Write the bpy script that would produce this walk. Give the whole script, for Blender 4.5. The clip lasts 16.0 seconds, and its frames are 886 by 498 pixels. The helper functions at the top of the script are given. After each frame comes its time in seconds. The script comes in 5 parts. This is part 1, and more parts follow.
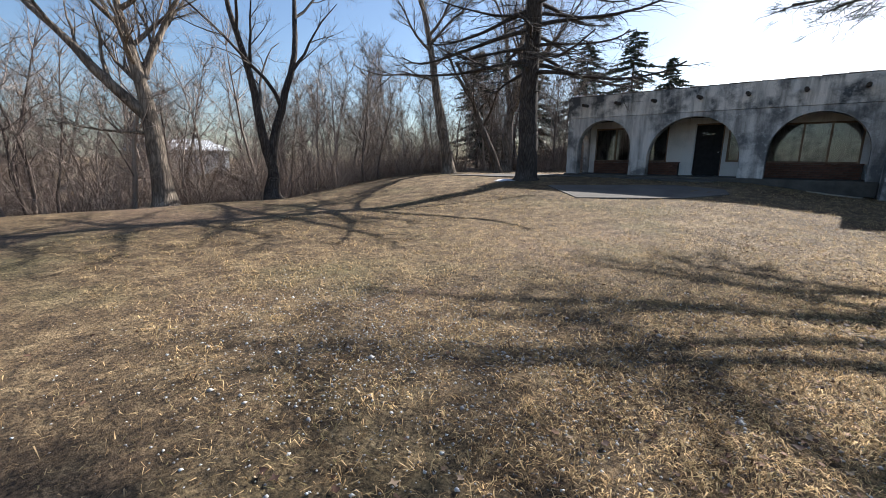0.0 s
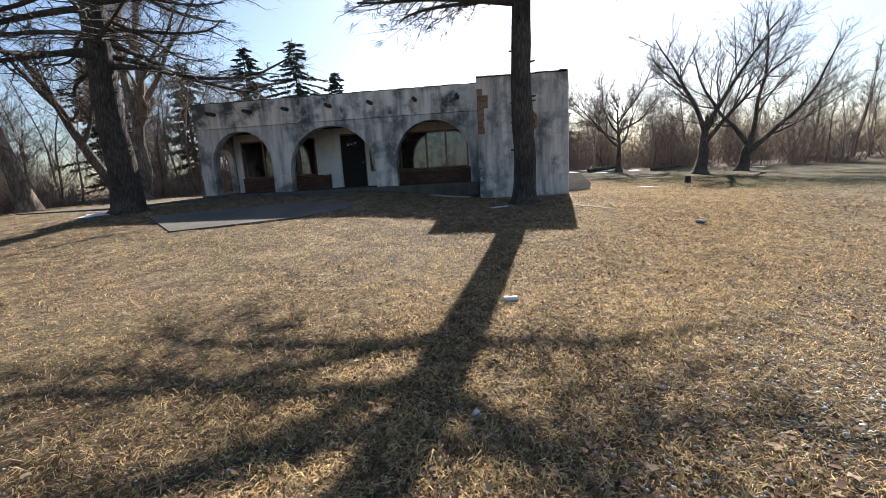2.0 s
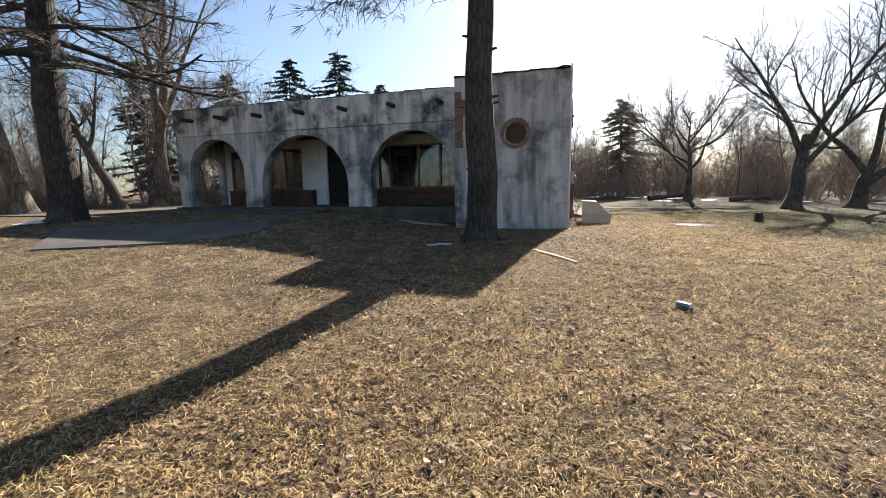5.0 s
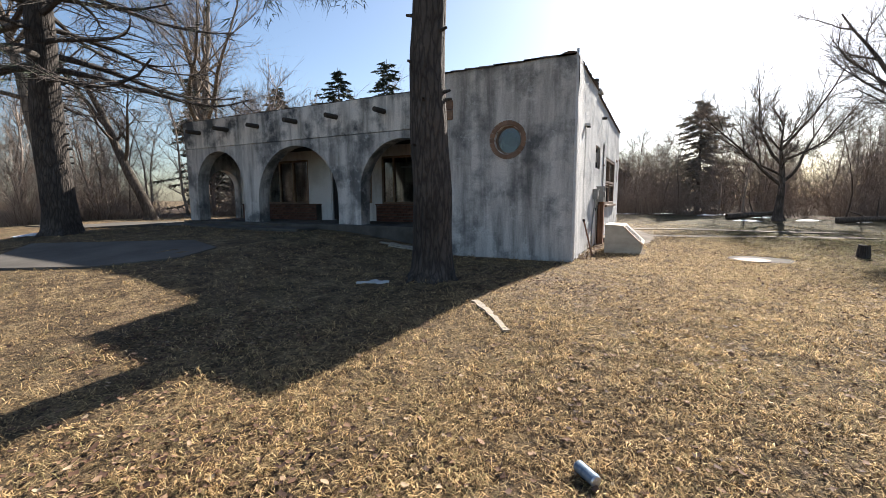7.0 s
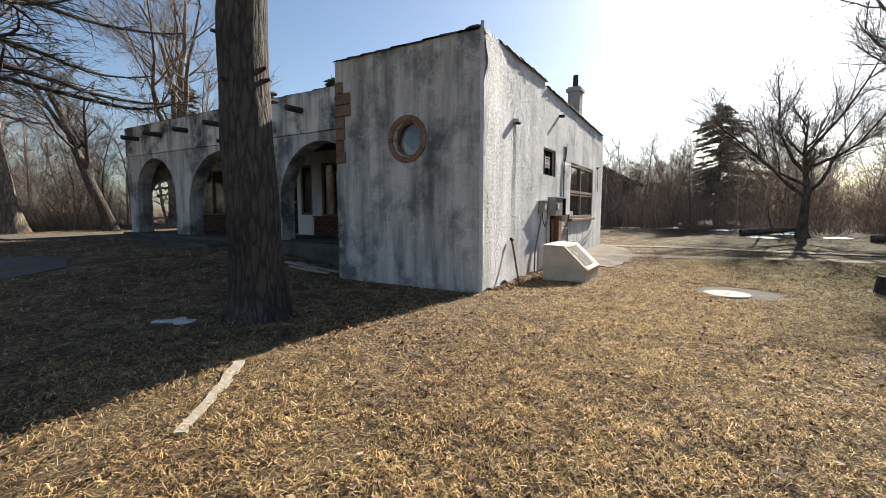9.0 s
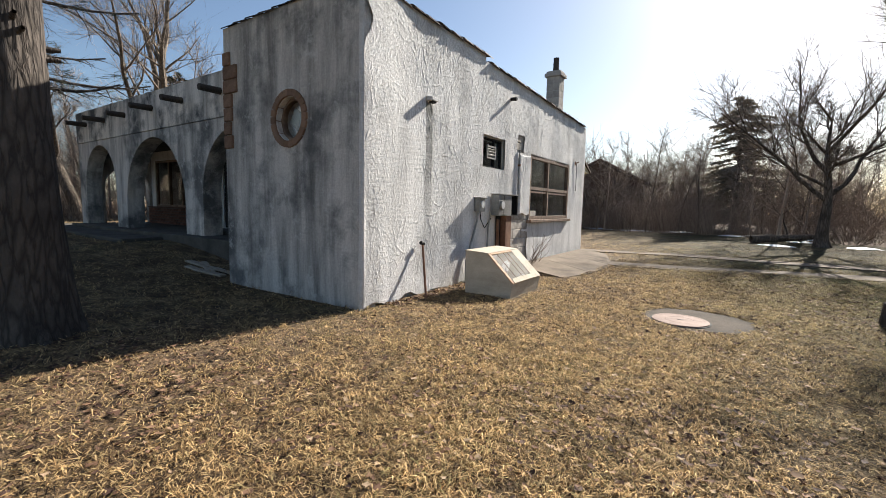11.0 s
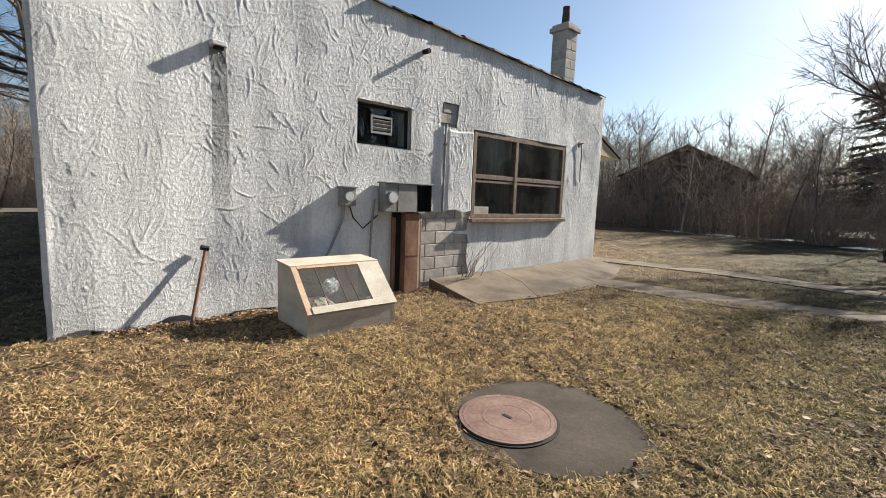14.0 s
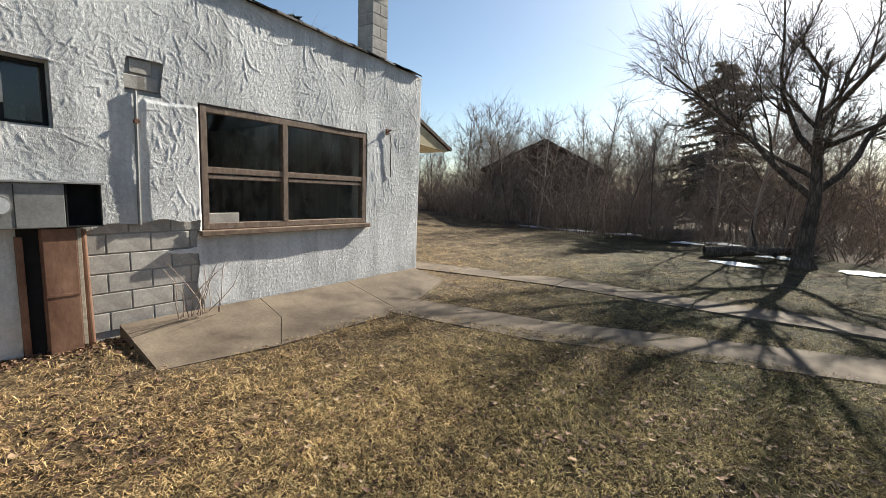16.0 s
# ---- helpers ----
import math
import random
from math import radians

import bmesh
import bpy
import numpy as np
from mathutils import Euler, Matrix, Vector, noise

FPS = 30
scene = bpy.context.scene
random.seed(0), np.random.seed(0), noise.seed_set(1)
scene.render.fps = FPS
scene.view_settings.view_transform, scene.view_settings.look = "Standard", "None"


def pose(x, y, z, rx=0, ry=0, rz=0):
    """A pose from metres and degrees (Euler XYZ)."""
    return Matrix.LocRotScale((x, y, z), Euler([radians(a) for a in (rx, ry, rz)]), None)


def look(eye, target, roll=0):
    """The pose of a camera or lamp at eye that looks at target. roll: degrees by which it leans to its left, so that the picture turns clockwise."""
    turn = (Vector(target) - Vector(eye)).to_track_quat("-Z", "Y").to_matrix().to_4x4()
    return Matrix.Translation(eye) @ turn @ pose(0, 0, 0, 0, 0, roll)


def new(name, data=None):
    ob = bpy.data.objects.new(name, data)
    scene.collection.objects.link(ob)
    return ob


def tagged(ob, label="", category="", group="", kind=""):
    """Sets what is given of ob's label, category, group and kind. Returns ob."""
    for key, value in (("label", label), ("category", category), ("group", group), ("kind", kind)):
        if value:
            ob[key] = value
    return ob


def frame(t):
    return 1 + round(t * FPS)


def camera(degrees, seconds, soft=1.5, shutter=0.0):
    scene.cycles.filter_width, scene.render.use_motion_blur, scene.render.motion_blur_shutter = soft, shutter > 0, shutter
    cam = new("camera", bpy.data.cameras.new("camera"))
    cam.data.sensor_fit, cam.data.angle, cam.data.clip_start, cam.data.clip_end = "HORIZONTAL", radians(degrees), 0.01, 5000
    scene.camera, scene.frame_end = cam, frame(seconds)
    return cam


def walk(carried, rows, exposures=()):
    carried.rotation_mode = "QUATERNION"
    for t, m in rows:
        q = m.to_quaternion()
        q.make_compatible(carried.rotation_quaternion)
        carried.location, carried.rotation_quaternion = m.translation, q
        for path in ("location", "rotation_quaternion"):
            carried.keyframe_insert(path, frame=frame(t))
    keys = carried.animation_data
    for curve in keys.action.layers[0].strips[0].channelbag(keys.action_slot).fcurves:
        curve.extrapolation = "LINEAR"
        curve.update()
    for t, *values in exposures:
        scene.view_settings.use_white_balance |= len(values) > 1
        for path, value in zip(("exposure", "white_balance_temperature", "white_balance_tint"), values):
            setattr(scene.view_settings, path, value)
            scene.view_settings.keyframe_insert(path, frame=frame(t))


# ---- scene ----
cam = camera(91.7, 16.0, soft=0.6)
PATH = [
    (0, (-4.386, -19.399, 1.12), (-5.668, -17.919, 0.71), 0.5),
    (0.5, (-4.017, -18.025, 1.052), (-4.901, -16.264, 0.705), -1.2),
    (1, (-3.506, -16.778, 1.017), (-3.987, -14.865, 0.686), -2.9),
    (1.5, (-3.141, -16.142, 0.985), (-3.366, -14.188, 0.625), -3.4),
    (2, (-2.717, -15.59, 1.047), (-2.928, -13.636, 0.68), -3.3),
    (2.5, (-2.234, -14.927, 1.128), (-2.464, -12.974, 0.761), -3.2),
    (3, (-1.671, -14.32, 1.101), (-1.944, -12.373, 0.735), -2.8),
    (3.5, (-1.196, -13.722, 1.068), (-1.564, -11.786, 0.73), -2.2),
    (4, (-0.734, -13.131, 1.048), (-1.194, -11.209, 0.74), -1.7),
    (6.5, (1.402, -9.94, 1.085), (0.615, -8.118, 0.841), -0.4),
    (7, (1.674, -9.163, 1.231), (0.765, -7.397, 0.999), -0.3),
    (7.5, (1.918, -8.429, 1.34), (0.917, -6.713, 1.112), 0.3),
    (8, (2.272, -7.712, 1.313), (1.256, -6.003, 1.097), 0.2),
    (8.5, (2.696, -7.008, 1.285), (1.671, -5.303, 1.085), -0.1),
    (9, (3.02, -6.371, 1.268), (1.985, -4.67, 1.085), -0.0),
    (11.5, (4.135, -3.593, 1.277), (2.967, -1.984, 1.065), 1.5),
    (12, (4.359, -2.902, 1.264), (3.141, -1.333, 1.037), 1.8),
    (12.5, (4.526, -2.201, 1.288), (3.246, -0.681, 1.062), 2.2),
    (13, (4.71, -1.574, 1.32), (3.355, -0.121, 1.088), 2.1),
    (13.5, (4.986, -0.939, 1.357), (3.583, 0.466, 1.116), 1.9),
    (14, (5.141, -0.208, 1.35), (3.642, 1.095, 1.114), 2.1),
    (14.5, (5.2, 0.406, 1.336), (3.63, 1.622, 1.099), 2.4),
    (15, (5.232, 1.051, 1.365), (3.67, 2.279, 1.135), 2.6),
    (15.5, (5.304, 1.836, 1.416), (3.822, 3.16, 1.191), 2.6),
    (16, (5.201, 2.387, 1.576), (4.052, 4.003, 1.314), 2.2),
]
STOPS = [(0, 1.45, 5850, 10), (2, 1.55, 6100, 10), (4, 1.6, 6150, 10), (6.5, 1.6, 6200, 10), (8, 1.45, 6300, 10), (9, 1.4, 6350, 9), (11.5, 1.3, 6350, 9), (13, 1.3, 6350, 9), (15, 1.3, 6250, 5), (16, 1.3, 6250, 5)]
walk(cam, [(t, look(eye, target, roll)) for t, eye, target, roll in PATH], STOPS)

# ---- light ----
SUN_TO = Vector((0.155, 0.99, 0.64)).normalized()
world = bpy.data.worlds.new("sky")
scene.world = world
world.use_nodes = True
wn = world.node_tree.nodes
sky = wn.new("ShaderNodeTexSky")
sky.sky_type = "NISHITA"
sky.sun_disc = False
sky.sun_elevation = math.asin(SUN_TO.z)
sky.sun_rotation = math.atan2(SUN_TO.x, SUN_TO.y)
sky.air_density, sky.dust_density, sky.ozone_density = 1.0, 0.9, 1.4
wn["Background"].inputs["Strength"].default_value = 0.055
world.node_tree.links.new(sky.outputs["Color"], wn["Background"].inputs["Color"])
sun_data = bpy.data.lights.new("sun", "SUN")
sun_data.energy, sun_data.angle, sun_data.color = 5.0, radians(0.55), (1.0, 0.91, 0.79)
sun = new("sun", sun_data)
sun.matrix_world = look((0, 0, 30), Vector((0, 0, 30)) - SUN_TO)


# ---- materials ----
def material(name, rough=0.8, metal=0.0):
    m = bpy.data.materials.new(name)
    m.use_nodes = True
    b = m.node_tree.nodes["Principled BSDF"]
    b.inputs["Roughness"].default_value, b.inputs["Metallic"].default_value = rough, metal
    b.inputs["Specular IOR Level"].default_value = 0.3
    return m, m.node_tree.nodes, m.node_tree.links, b


def coords(n, l, scale=(1, 1, 1)):
    tc, mp = n.new("ShaderNodeTexCoord"), n.new("ShaderNodeMapping")
    mp.inputs["Scale"].default_value = scale
    l.new(tc.outputs["Object"], mp.inputs["Vector"])
    return mp.outputs["Vector"]


def noise_tex(n, l, vec, scale, detail=6.0, rough=0.6):
    t = n.new("ShaderNodeTexNoise")
    t.inputs["Scale"].default_value, t.inputs["Detail"].default_value = scale, detail
    t.inputs["Roughness"].default_value = rough
    l.new(vec, t.inputs["Vector"])
    return t.outputs["Fac"]


def ramp(n, l, fac, stops):
    r = n.new("ShaderNodeValToRGB")
    while len(r.color_ramp.elements) < len(stops):
        r.color_ramp.elements.new(0.5)
    for e, (p, c) in zip(r.color_ramp.elements, stops):
        e.position, e.color = p, (*c, 1)
    l.new(fac, r.inputs["Fac"])
    return r.outputs["Color"]


def mix(n, l, fac, a, b, mode="MIX"):
    m = n.new("ShaderNodeMix")
    m.data_type, m.blend_type = "RGBA", mode
    for value, sock in ((fac, m.inputs[0]), (a, m.inputs[6]), (b, m.inputs[7])):
        if isinstance(value, (int, float)):
            sock.default_value = value
        elif isinstance(value, tuple):
            sock.default_value = (*value, 1)
        else:
            l.new(value, sock)
    return m.outputs[2]


def bump(n, l, b, height, strength, dist):
    k = n.new("ShaderNodeBump")
    k.inputs["Strength"].default_value, k.inputs["Distance"].default_value = strength, dist
    l.new(height, k.inputs["Height"])
    l.new(k.outputs["Normal"], b.inputs["Normal"])


def grey(v):
    return (v, v, v)


def rough_mat(name, dark, light, scale=6.0, rough=0.85, stretch=(1, 1, 1), bump_d=0.01, bump_s=0.5, metal=0.0, fine=40.0, vary=0.0):
    """Two-scale mottled surface with relief; vary: brightness change from piece to piece."""
    m, n, l, b = material(name, rough, metal)
    v = coords(n, l, stretch)
    big, small = noise_tex(n, l, v, scale, 5), noise_tex(n, l, v, fine, 8, 0.7)
    c = ramp(n, l, big, [(0.3, dark), (0.7, light)])
    c = mix(n, l, 0.55, c, ramp(n, l, small, [(0.3, grey(0.45)), (0.68, grey(1.0))]), "MULTIPLY")
    if vary:
        oi, mr = n.new("ShaderNodeObjectInfo"), n.new("ShaderNodeMapRange")
        mr.inputs["To Min"].default_value, mr.inputs["To Max"].default_value = 1 - vary, 1 + vary
        l.new(oi.outputs["Random"], mr.inputs["Value"])
        h = n.new("ShaderNodeHueSaturation")
        l.new(mr.outputs["Result"], h.inputs["Value"])
        l.new(c, h.inputs["Color"])
        c = h.outputs["Color"]
    l.new(c, b.inputs["Base Color"])
    bump(n, l, b, small, bump_s, bump_d)
    return m


def stucco_mat(name, clean, dirt, amount, soot, spout=None, deep=0.5, chips=0.45, edge=0.5, ridged=False):
    """Old white stucco: streaks that run down, blotches, soot spots."""
    m, n, l, b = material(name, 0.9)
    v = coords(n, l)
    streak = noise_tex(n, l, coords(n, l, (3.2, 3.2, 0.35)), 1.0, 7, 0.65)
    blot = noise_tex(n, l, v, 0.9, 6, 0.65)
    spots = noise_tex(n, l, v, 3.0, 8, 0.7)
    fine = noise_tex(n, l, v, 28, 8, 0.7)
    c = mix(n, l, ramp(n, l, streak, [(0.5 - amount, grey(0)), (0.72 - amount * 0.4, grey(1))]), clean, dirt)
    c = mix(n, l, ramp(n, l, blot, [(edge, grey(0)), (edge + 0.14, grey(soot))]), c, (0.10, 0.105, 0.11))
    c = mix(n, l, ramp(n, l, spots, [(0.56, grey(0)), (0.64, grey(chips))]), c, (0.72, 0.72, 0.7))
    c = mix(n, l, deep, c, ramp(n, l, fine, [(0.3, grey(0.5)), (0.6, grey(1.0))]), "MULTIPLY")
    if spout:  # run-off stain below a roof spout at that place along the wall
        sep = n.new("ShaderNodeSeparateXYZ")
        tc = n.new("ShaderNodeTexCoord")
        l.new(tc.outputs["Object"], sep.inputs[0])
        dist, wob = n.new("ShaderNodeMath"), n.new("ShaderNodeMath")
        wob.operation, wob.inputs[1].default_value = "MULTIPLY_ADD", 0.22
        l.new(streak, wob.inputs[0])
        l.new(sep.outputs["Y"], wob.inputs[2])
        dist.operation, dist.inputs[1].default_value, dist.inputs[2].default_value = "COMPARE", spout + 0.12, 0.09
        l.new(wob.outputs[0], dist.inputs[0])
        fall = n.new("ShaderNodeMapRange")
        fall.inputs["From Min"].default_value, fall.inputs["From Max"].default_value = 0.3, 2.7
        l.new(sep.outputs["Z"], fall.inputs["Value"])
        under = n.new("ShaderNodeMath")
        under.operation, under.inputs[1].default_value = "LESS_THAN", 2.84
        l.new(sep.outputs["Z"], under.inputs[0])
        k1, k2, k3 = n.new("ShaderNodeMath"), n.new("ShaderNodeMath"), n.new("ShaderNodeMath")
        for k in (k1, k2, k3):
            k.operation = "MULTIPLY"
        l.new(dist.outputs[0], k1.inputs[0])
        l.new(fall.outputs["Result"], k1.inputs[1])
        l.new(k1.outputs[0], k2.inputs[0])
        l.new(under.outputs[0], k2.inputs[1])
        l.new(k2.outputs[0], k3.inputs[0])
        l.new(ramp(n, l, spots, [(0.25, grey(0.4)), (0.55, grey(1.0))]), k3.inputs[1])
        c = mix(n, l, k3.outputs[0], c, (0.16, 0.165, 0.155))
    l.new(c, b.inputs["Base Color"])
    if not ridged:
        bump(n, l, b, mix(n, l, 0.35, fine, spots), 0.8, 0.025)
        return m
    # thin broken trowel ridges at two sizes, over the modelled ones
    h = fine
    for scale, stretch, cut, share in ((11.0, (1, 1.5, 0.6), 0.58, 0.22), (24.0, (1, 0.8, 1), 0.56, 0.15)):
        vv = coords(n, l, stretch)
        wob, add = n.new("ShaderNodeTexNoise"), n.new("ShaderNodeVectorMath")
        wob.inputs["Scale"].default_value, wob.inputs["Detail"].default_value = 5.0, 4.0
        l.new(vv, wob.inputs["Vector"])
        add.operation = "MULTIPLY_ADD"
        add.inputs[1].default_value = (0.22, 0.22, 0.22)
        l.new(wob.outputs["Color"], add.inputs[0])
        l.new(vv, add.inputs[2])
        vo = n.new("ShaderNodeTexVoronoi")
        vo.feature, vo.inputs["Scale"].default_value = "DISTANCE_TO_EDGE", scale
        l.new(add.outputs[0], vo.inputs["Vector"])
        line = ramp(n, l, vo.outputs["Distance"], [(0.0, grey(1)), (0.09, grey(0))])
        broken = mix(n, l, 1.0, line, ramp(n, l, noise_tex(n, l, v, scale * 0.8, 3), [(cut - 0.04, grey(0)), (cut + 0.06, grey(1))]), "MULTIPLY")
        h = mix(n, l, share, h, broken, "ADD")
    bump(n, l, b, h, 1.0, 0.012)
    return m


def glass_mat(name, tint, rough=0.03):
    m, n, l, b = material(name, rough)
    b.inputs["Base Color"].default_value = (*tint, 1)
    b.inputs["Transmission Weight"].default_value, b.inputs["IOR"].default_value = 1.0, 1.45
    return m


def ground_mat():
    m, n, l, b = material("dry_lawn_soil", 0.95)
    v = coords(n, l)
    a, c2, f, g = noise_tex(n, l, v, 0.35, 5), noise_tex(n, l, v, 2.2, 7, 0.7), noise_tex(n, l, v, 32, 8, 0.75), noise_tex(n, l, v, 0.16, 4)
    c = ramp(n, l, c2, [(0.28, (0.055, 0.036, 0.021)), (0.5, (0.18, 0.122, 0.064)), (0.72, (0.36, 0.262, 0.14))])
    c = mix(n, l, ramp(n, l, a, [(0.54, grey(0)), (0.70, grey(0.45))]), c, (0.14, 0.13, 0.055))
    c = mix(n, l, ramp(n, l, g, [(0.55, grey(0)), (0.65, grey(0.5))]), c, (0.20, 0.13, 0.09))
    tuft = noise_tex(n, l, v, 9, 7, 0.7)
    c = mix(n, l, 0.6, c, ramp(n, l, tuft, [(0.38, grey(0.2)), (0.58, grey(1.4))]), "MULTIPLY")
    c = mix(n, l, 0.9, c, ramp(n, l, f, [(0.38, grey(0.12)), (0.6, grey(1.45))]), "MULTIPLY")
    c = green_and_shade(n, l, c)
    l.new(c, b.inputs["Base Color"])
    bump(n, l, b, mix(n, l, 0.4, f, c2), 1.0, 0.09)
    return m


def green_and_shade(n, l, c):
    """Lawn beside the house: green blades in patches, tree shade multiplied into the colour."""
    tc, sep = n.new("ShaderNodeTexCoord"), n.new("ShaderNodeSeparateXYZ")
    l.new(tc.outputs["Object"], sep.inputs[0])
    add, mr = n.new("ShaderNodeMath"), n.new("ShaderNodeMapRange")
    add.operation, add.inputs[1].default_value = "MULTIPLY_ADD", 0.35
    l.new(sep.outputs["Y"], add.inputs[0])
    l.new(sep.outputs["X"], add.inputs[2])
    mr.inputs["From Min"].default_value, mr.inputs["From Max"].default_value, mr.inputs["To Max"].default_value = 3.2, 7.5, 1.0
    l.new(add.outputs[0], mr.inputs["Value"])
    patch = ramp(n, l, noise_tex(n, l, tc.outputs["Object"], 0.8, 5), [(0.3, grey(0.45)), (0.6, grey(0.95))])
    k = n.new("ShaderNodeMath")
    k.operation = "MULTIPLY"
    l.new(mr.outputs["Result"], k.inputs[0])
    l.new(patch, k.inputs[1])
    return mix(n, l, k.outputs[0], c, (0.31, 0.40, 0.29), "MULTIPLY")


def island_mat(name, stops, rough=0.8, green=False, thin=0.0):
    """Each blade, leaf or stone takes its own tint."""
    m, n, l, b = material(name, rough)
    gi = n.new("ShaderNodeNewGeometry")
    patch = noise_tex(n, l, coords(n, l), 0.5, 4)
    mm = n.new("ShaderNodeMath")
    mm.operation = "MULTIPLY_ADD"
    mm.inputs[1].default_value = 0.9
    l.new(patch, mm.inputs[0])
    sub = n.new("ShaderNodeMath")
    sub.operation = "SUBTRACT"
    sub.inputs[1].default_value = 0.45
    l.new(gi.outputs["Random Per Island"], sub.inputs[0])
    l.new(sub.outputs[0], mm.inputs[2])
    c = ramp(n, l, mm.outputs[0], stops)
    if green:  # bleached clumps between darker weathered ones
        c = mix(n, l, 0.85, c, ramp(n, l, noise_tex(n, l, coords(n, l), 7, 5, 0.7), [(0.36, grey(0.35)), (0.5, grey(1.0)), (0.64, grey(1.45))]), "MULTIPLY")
        c = green_and_shade(n, l, c)
    l.new(c, b.inputs["Base Color"])
    if green or thin:  # thin dry blades and needles let the low sun through
        tr, ms = n.new("ShaderNodeBsdfTranslucent"), n.new("ShaderNodeMixShader")
        ms.inputs[0].default_value = thin or 0.35
        l.new(c, tr.inputs["Color"])
        l.new(b.outputs[0], ms.inputs[1])
        l.new(tr.outputs[0], ms.inputs[2])
        l.new(ms.outputs[0], n["Material Output"].inputs["Surface"])
    return m


def bark_mat(name, dark, light, stretch=(9, 9, 1.6)):
    m, n, l, b = material(name, 0.95)
    v = coords(n, l, stretch)
    vo = n.new("ShaderNodeTexVoronoi")
    vo.feature, vo.inputs["Scale"].default_value = "DISTANCE_TO_EDGE", 1.6
    wob = noise_tex(n, l, v, 1.2, 5)
    add = n.new("ShaderNodeVectorMath")
    l.new(v, add.inputs[0])
    l.new(wob, add.inputs[1])
    l.new(add.outputs[0], vo.inputs["Vector"])
    big = noise_tex(n, l, coords(n, l), 1.3, 5)
    fine = noise_tex(n, l, coords(n, l, (30, 30, 8)), 1, 6)
    c = ramp(n, l, big, [(0.35, dark), (0.68, light)])
    c = mix(n, l, 0.75, c, ramp(n, l, vo.outputs["Distance"], [(0.0, grey(0.25)), (0.22, grey(1))]), "MULTIPLY")
    c = mix(n, l, 0.5, c, ramp(n, l, fine, [(0.3, grey(0.5)), (0.65, grey(1))]), "MULTIPLY")
    l.new(c, b.inputs["Base Color"])
    bump(n, l, b, mix(n, l, 0.3, vo.outputs["Distance"], fine), 1.0, 0.06)
    return m


M_FRONT = stucco_mat("weathered_stucco", (0.66, 0.63, 0.595), (0.21, 0.20, 0.19), 0.1, 0.85, edge=0.48)
M_PARAPET = stucco_mat("mildewed_stucco", (0.78, 0.735, 0.68), (0.25, 0.24, 0.215), 0.05, 1.0, edge=0.47)
M_SIDE = stucco_mat("white_trowelled_stucco", (0.72, 0.71, 0.70), (0.50, 0.495, 0.49), 0.05, 0.25, 1.03, 0.45, 0.2, 0.5, True)
M_WHITE = stucco_mat("porch_white_paint", (0.68, 0.67, 0.65), (0.46, 0.45, 0.43), 0.0, 0.2)
M_BLOCK = rough_mat("bare_concrete_block", (0.38, 0.345, 0.31), (0.55, 0.51, 0.46), 5, 0.95, bump_d=0.01, vary=0.12)
M_MORTAR = rough_mat("old_mortar", (0.42, 0.40, 0.37), (0.55, 0.53, 0.5), 8)
M_BRICK = rough_mat("dark_red_brick", (0.09, 0.045, 0.032), (0.17, 0.085, 0.06), 9, 0.9, vary=0.3)
M_RINGBRICK = rough_mat("brown_ring_brick", (0.17, 0.10, 0.07), (0.30, 0.19, 0.13), 9, 0.9, vary=0.2)
M_CONC = rough_mat("weathered_concrete", (0.075, 0.054, 0.038), (0.22, 0.172, 0.125), 1.4, 0.92, bump_d=0.008, fine=30)
M_CISTERN = rough_mat("dark_brown_wet_concrete", (0.035, 0.027, 0.02), (0.085, 0.066, 0.05), 3.0, 0.95, bump_d=0.008)
M_PAD = rough_mat("dark_damp_concrete", (0.06, 0.055, 0.048), (0.135, 0.125, 0.11), 2.2, 0.9, bump_d=0.008)
# grey concrete set darker than in sun: house shade is in the colour
M_PATIO = rough_mat("shade_darkened_grey_concrete", (0.085, 0.076, 0.066), (0.15, 0.134, 0.116), 1.2, 0.9, bump_d=0.006)
M_BEAM = rough_mat("dark_weathered_beam", (0.035, 0.028, 0.022), (0.09, 0.072, 0.058), 8, 0.9, (1, 6, 6))
M_COPING = rough_mat("dark_roof_tile", (0.05, 0.042, 0.038), (0.13, 0.105, 0.09), 6, 0.85, vary=0.25)
M_ROOF = rough_mat("tar_roofing", (0.05, 0.05, 0.05), (0.1, 0.1, 0.1), 3)
M_FRAME = rough_mat("brown_peeling_frame", (0.13, 0.085, 0.062), (0.30, 0.22, 0.165), 9, 0.75, (3, 1, 1))
M_SILL = rough_mat("grey_brown_sill", (0.13, 0.085, 0.06), (0.28, 0.2, 0.145), 7, 0.8)
# near-black base: the shade inside rooms and porch is put in this colour
M_ROOM_SHADE = rough_mat("interior_shade_black", (0.03, 0.028, 0.026), (0.06, 0.055, 0.05), 2, 0.9)
M_BLACK = rough_mat("black_paint", (0.008, 0.008, 0.009), (0.02, 0.02, 0.021), 6, 0.8)
M_METAL = rough_mat("grey_galvanised_metal", (0.24, 0.235, 0.225), (0.36, 0.355, 0.34), 7, 0.5, metal=0.35, bump_d=0.002)
M_RUST = rough_mat("rusted_sheet_steel", (0.10, 0.042, 0.024), (0.30, 0.17, 0.11), 4, 0.8, (1, 1, 0.5), bump_d=0.003)
M_PLY = rough_mat("weathered_painted_plywood", (0.40, 0.35, 0.28), (0.58, 0.525, 0.43), 3, 0.85, (1, 1, 2), bump_d=0.002)
M_PLYEDGE = rough_mat("orange_stained_edge", (0.40, 0.24, 0.14), (0.56, 0.42, 0.30), 6, 0.85)
M_COVER = rough_mat("rusty_cast_iron", (0.13, 0.075, 0.06), (0.24, 0.155, 0.125), 5, 0.75, metal=0.1, bump_d=0.004)
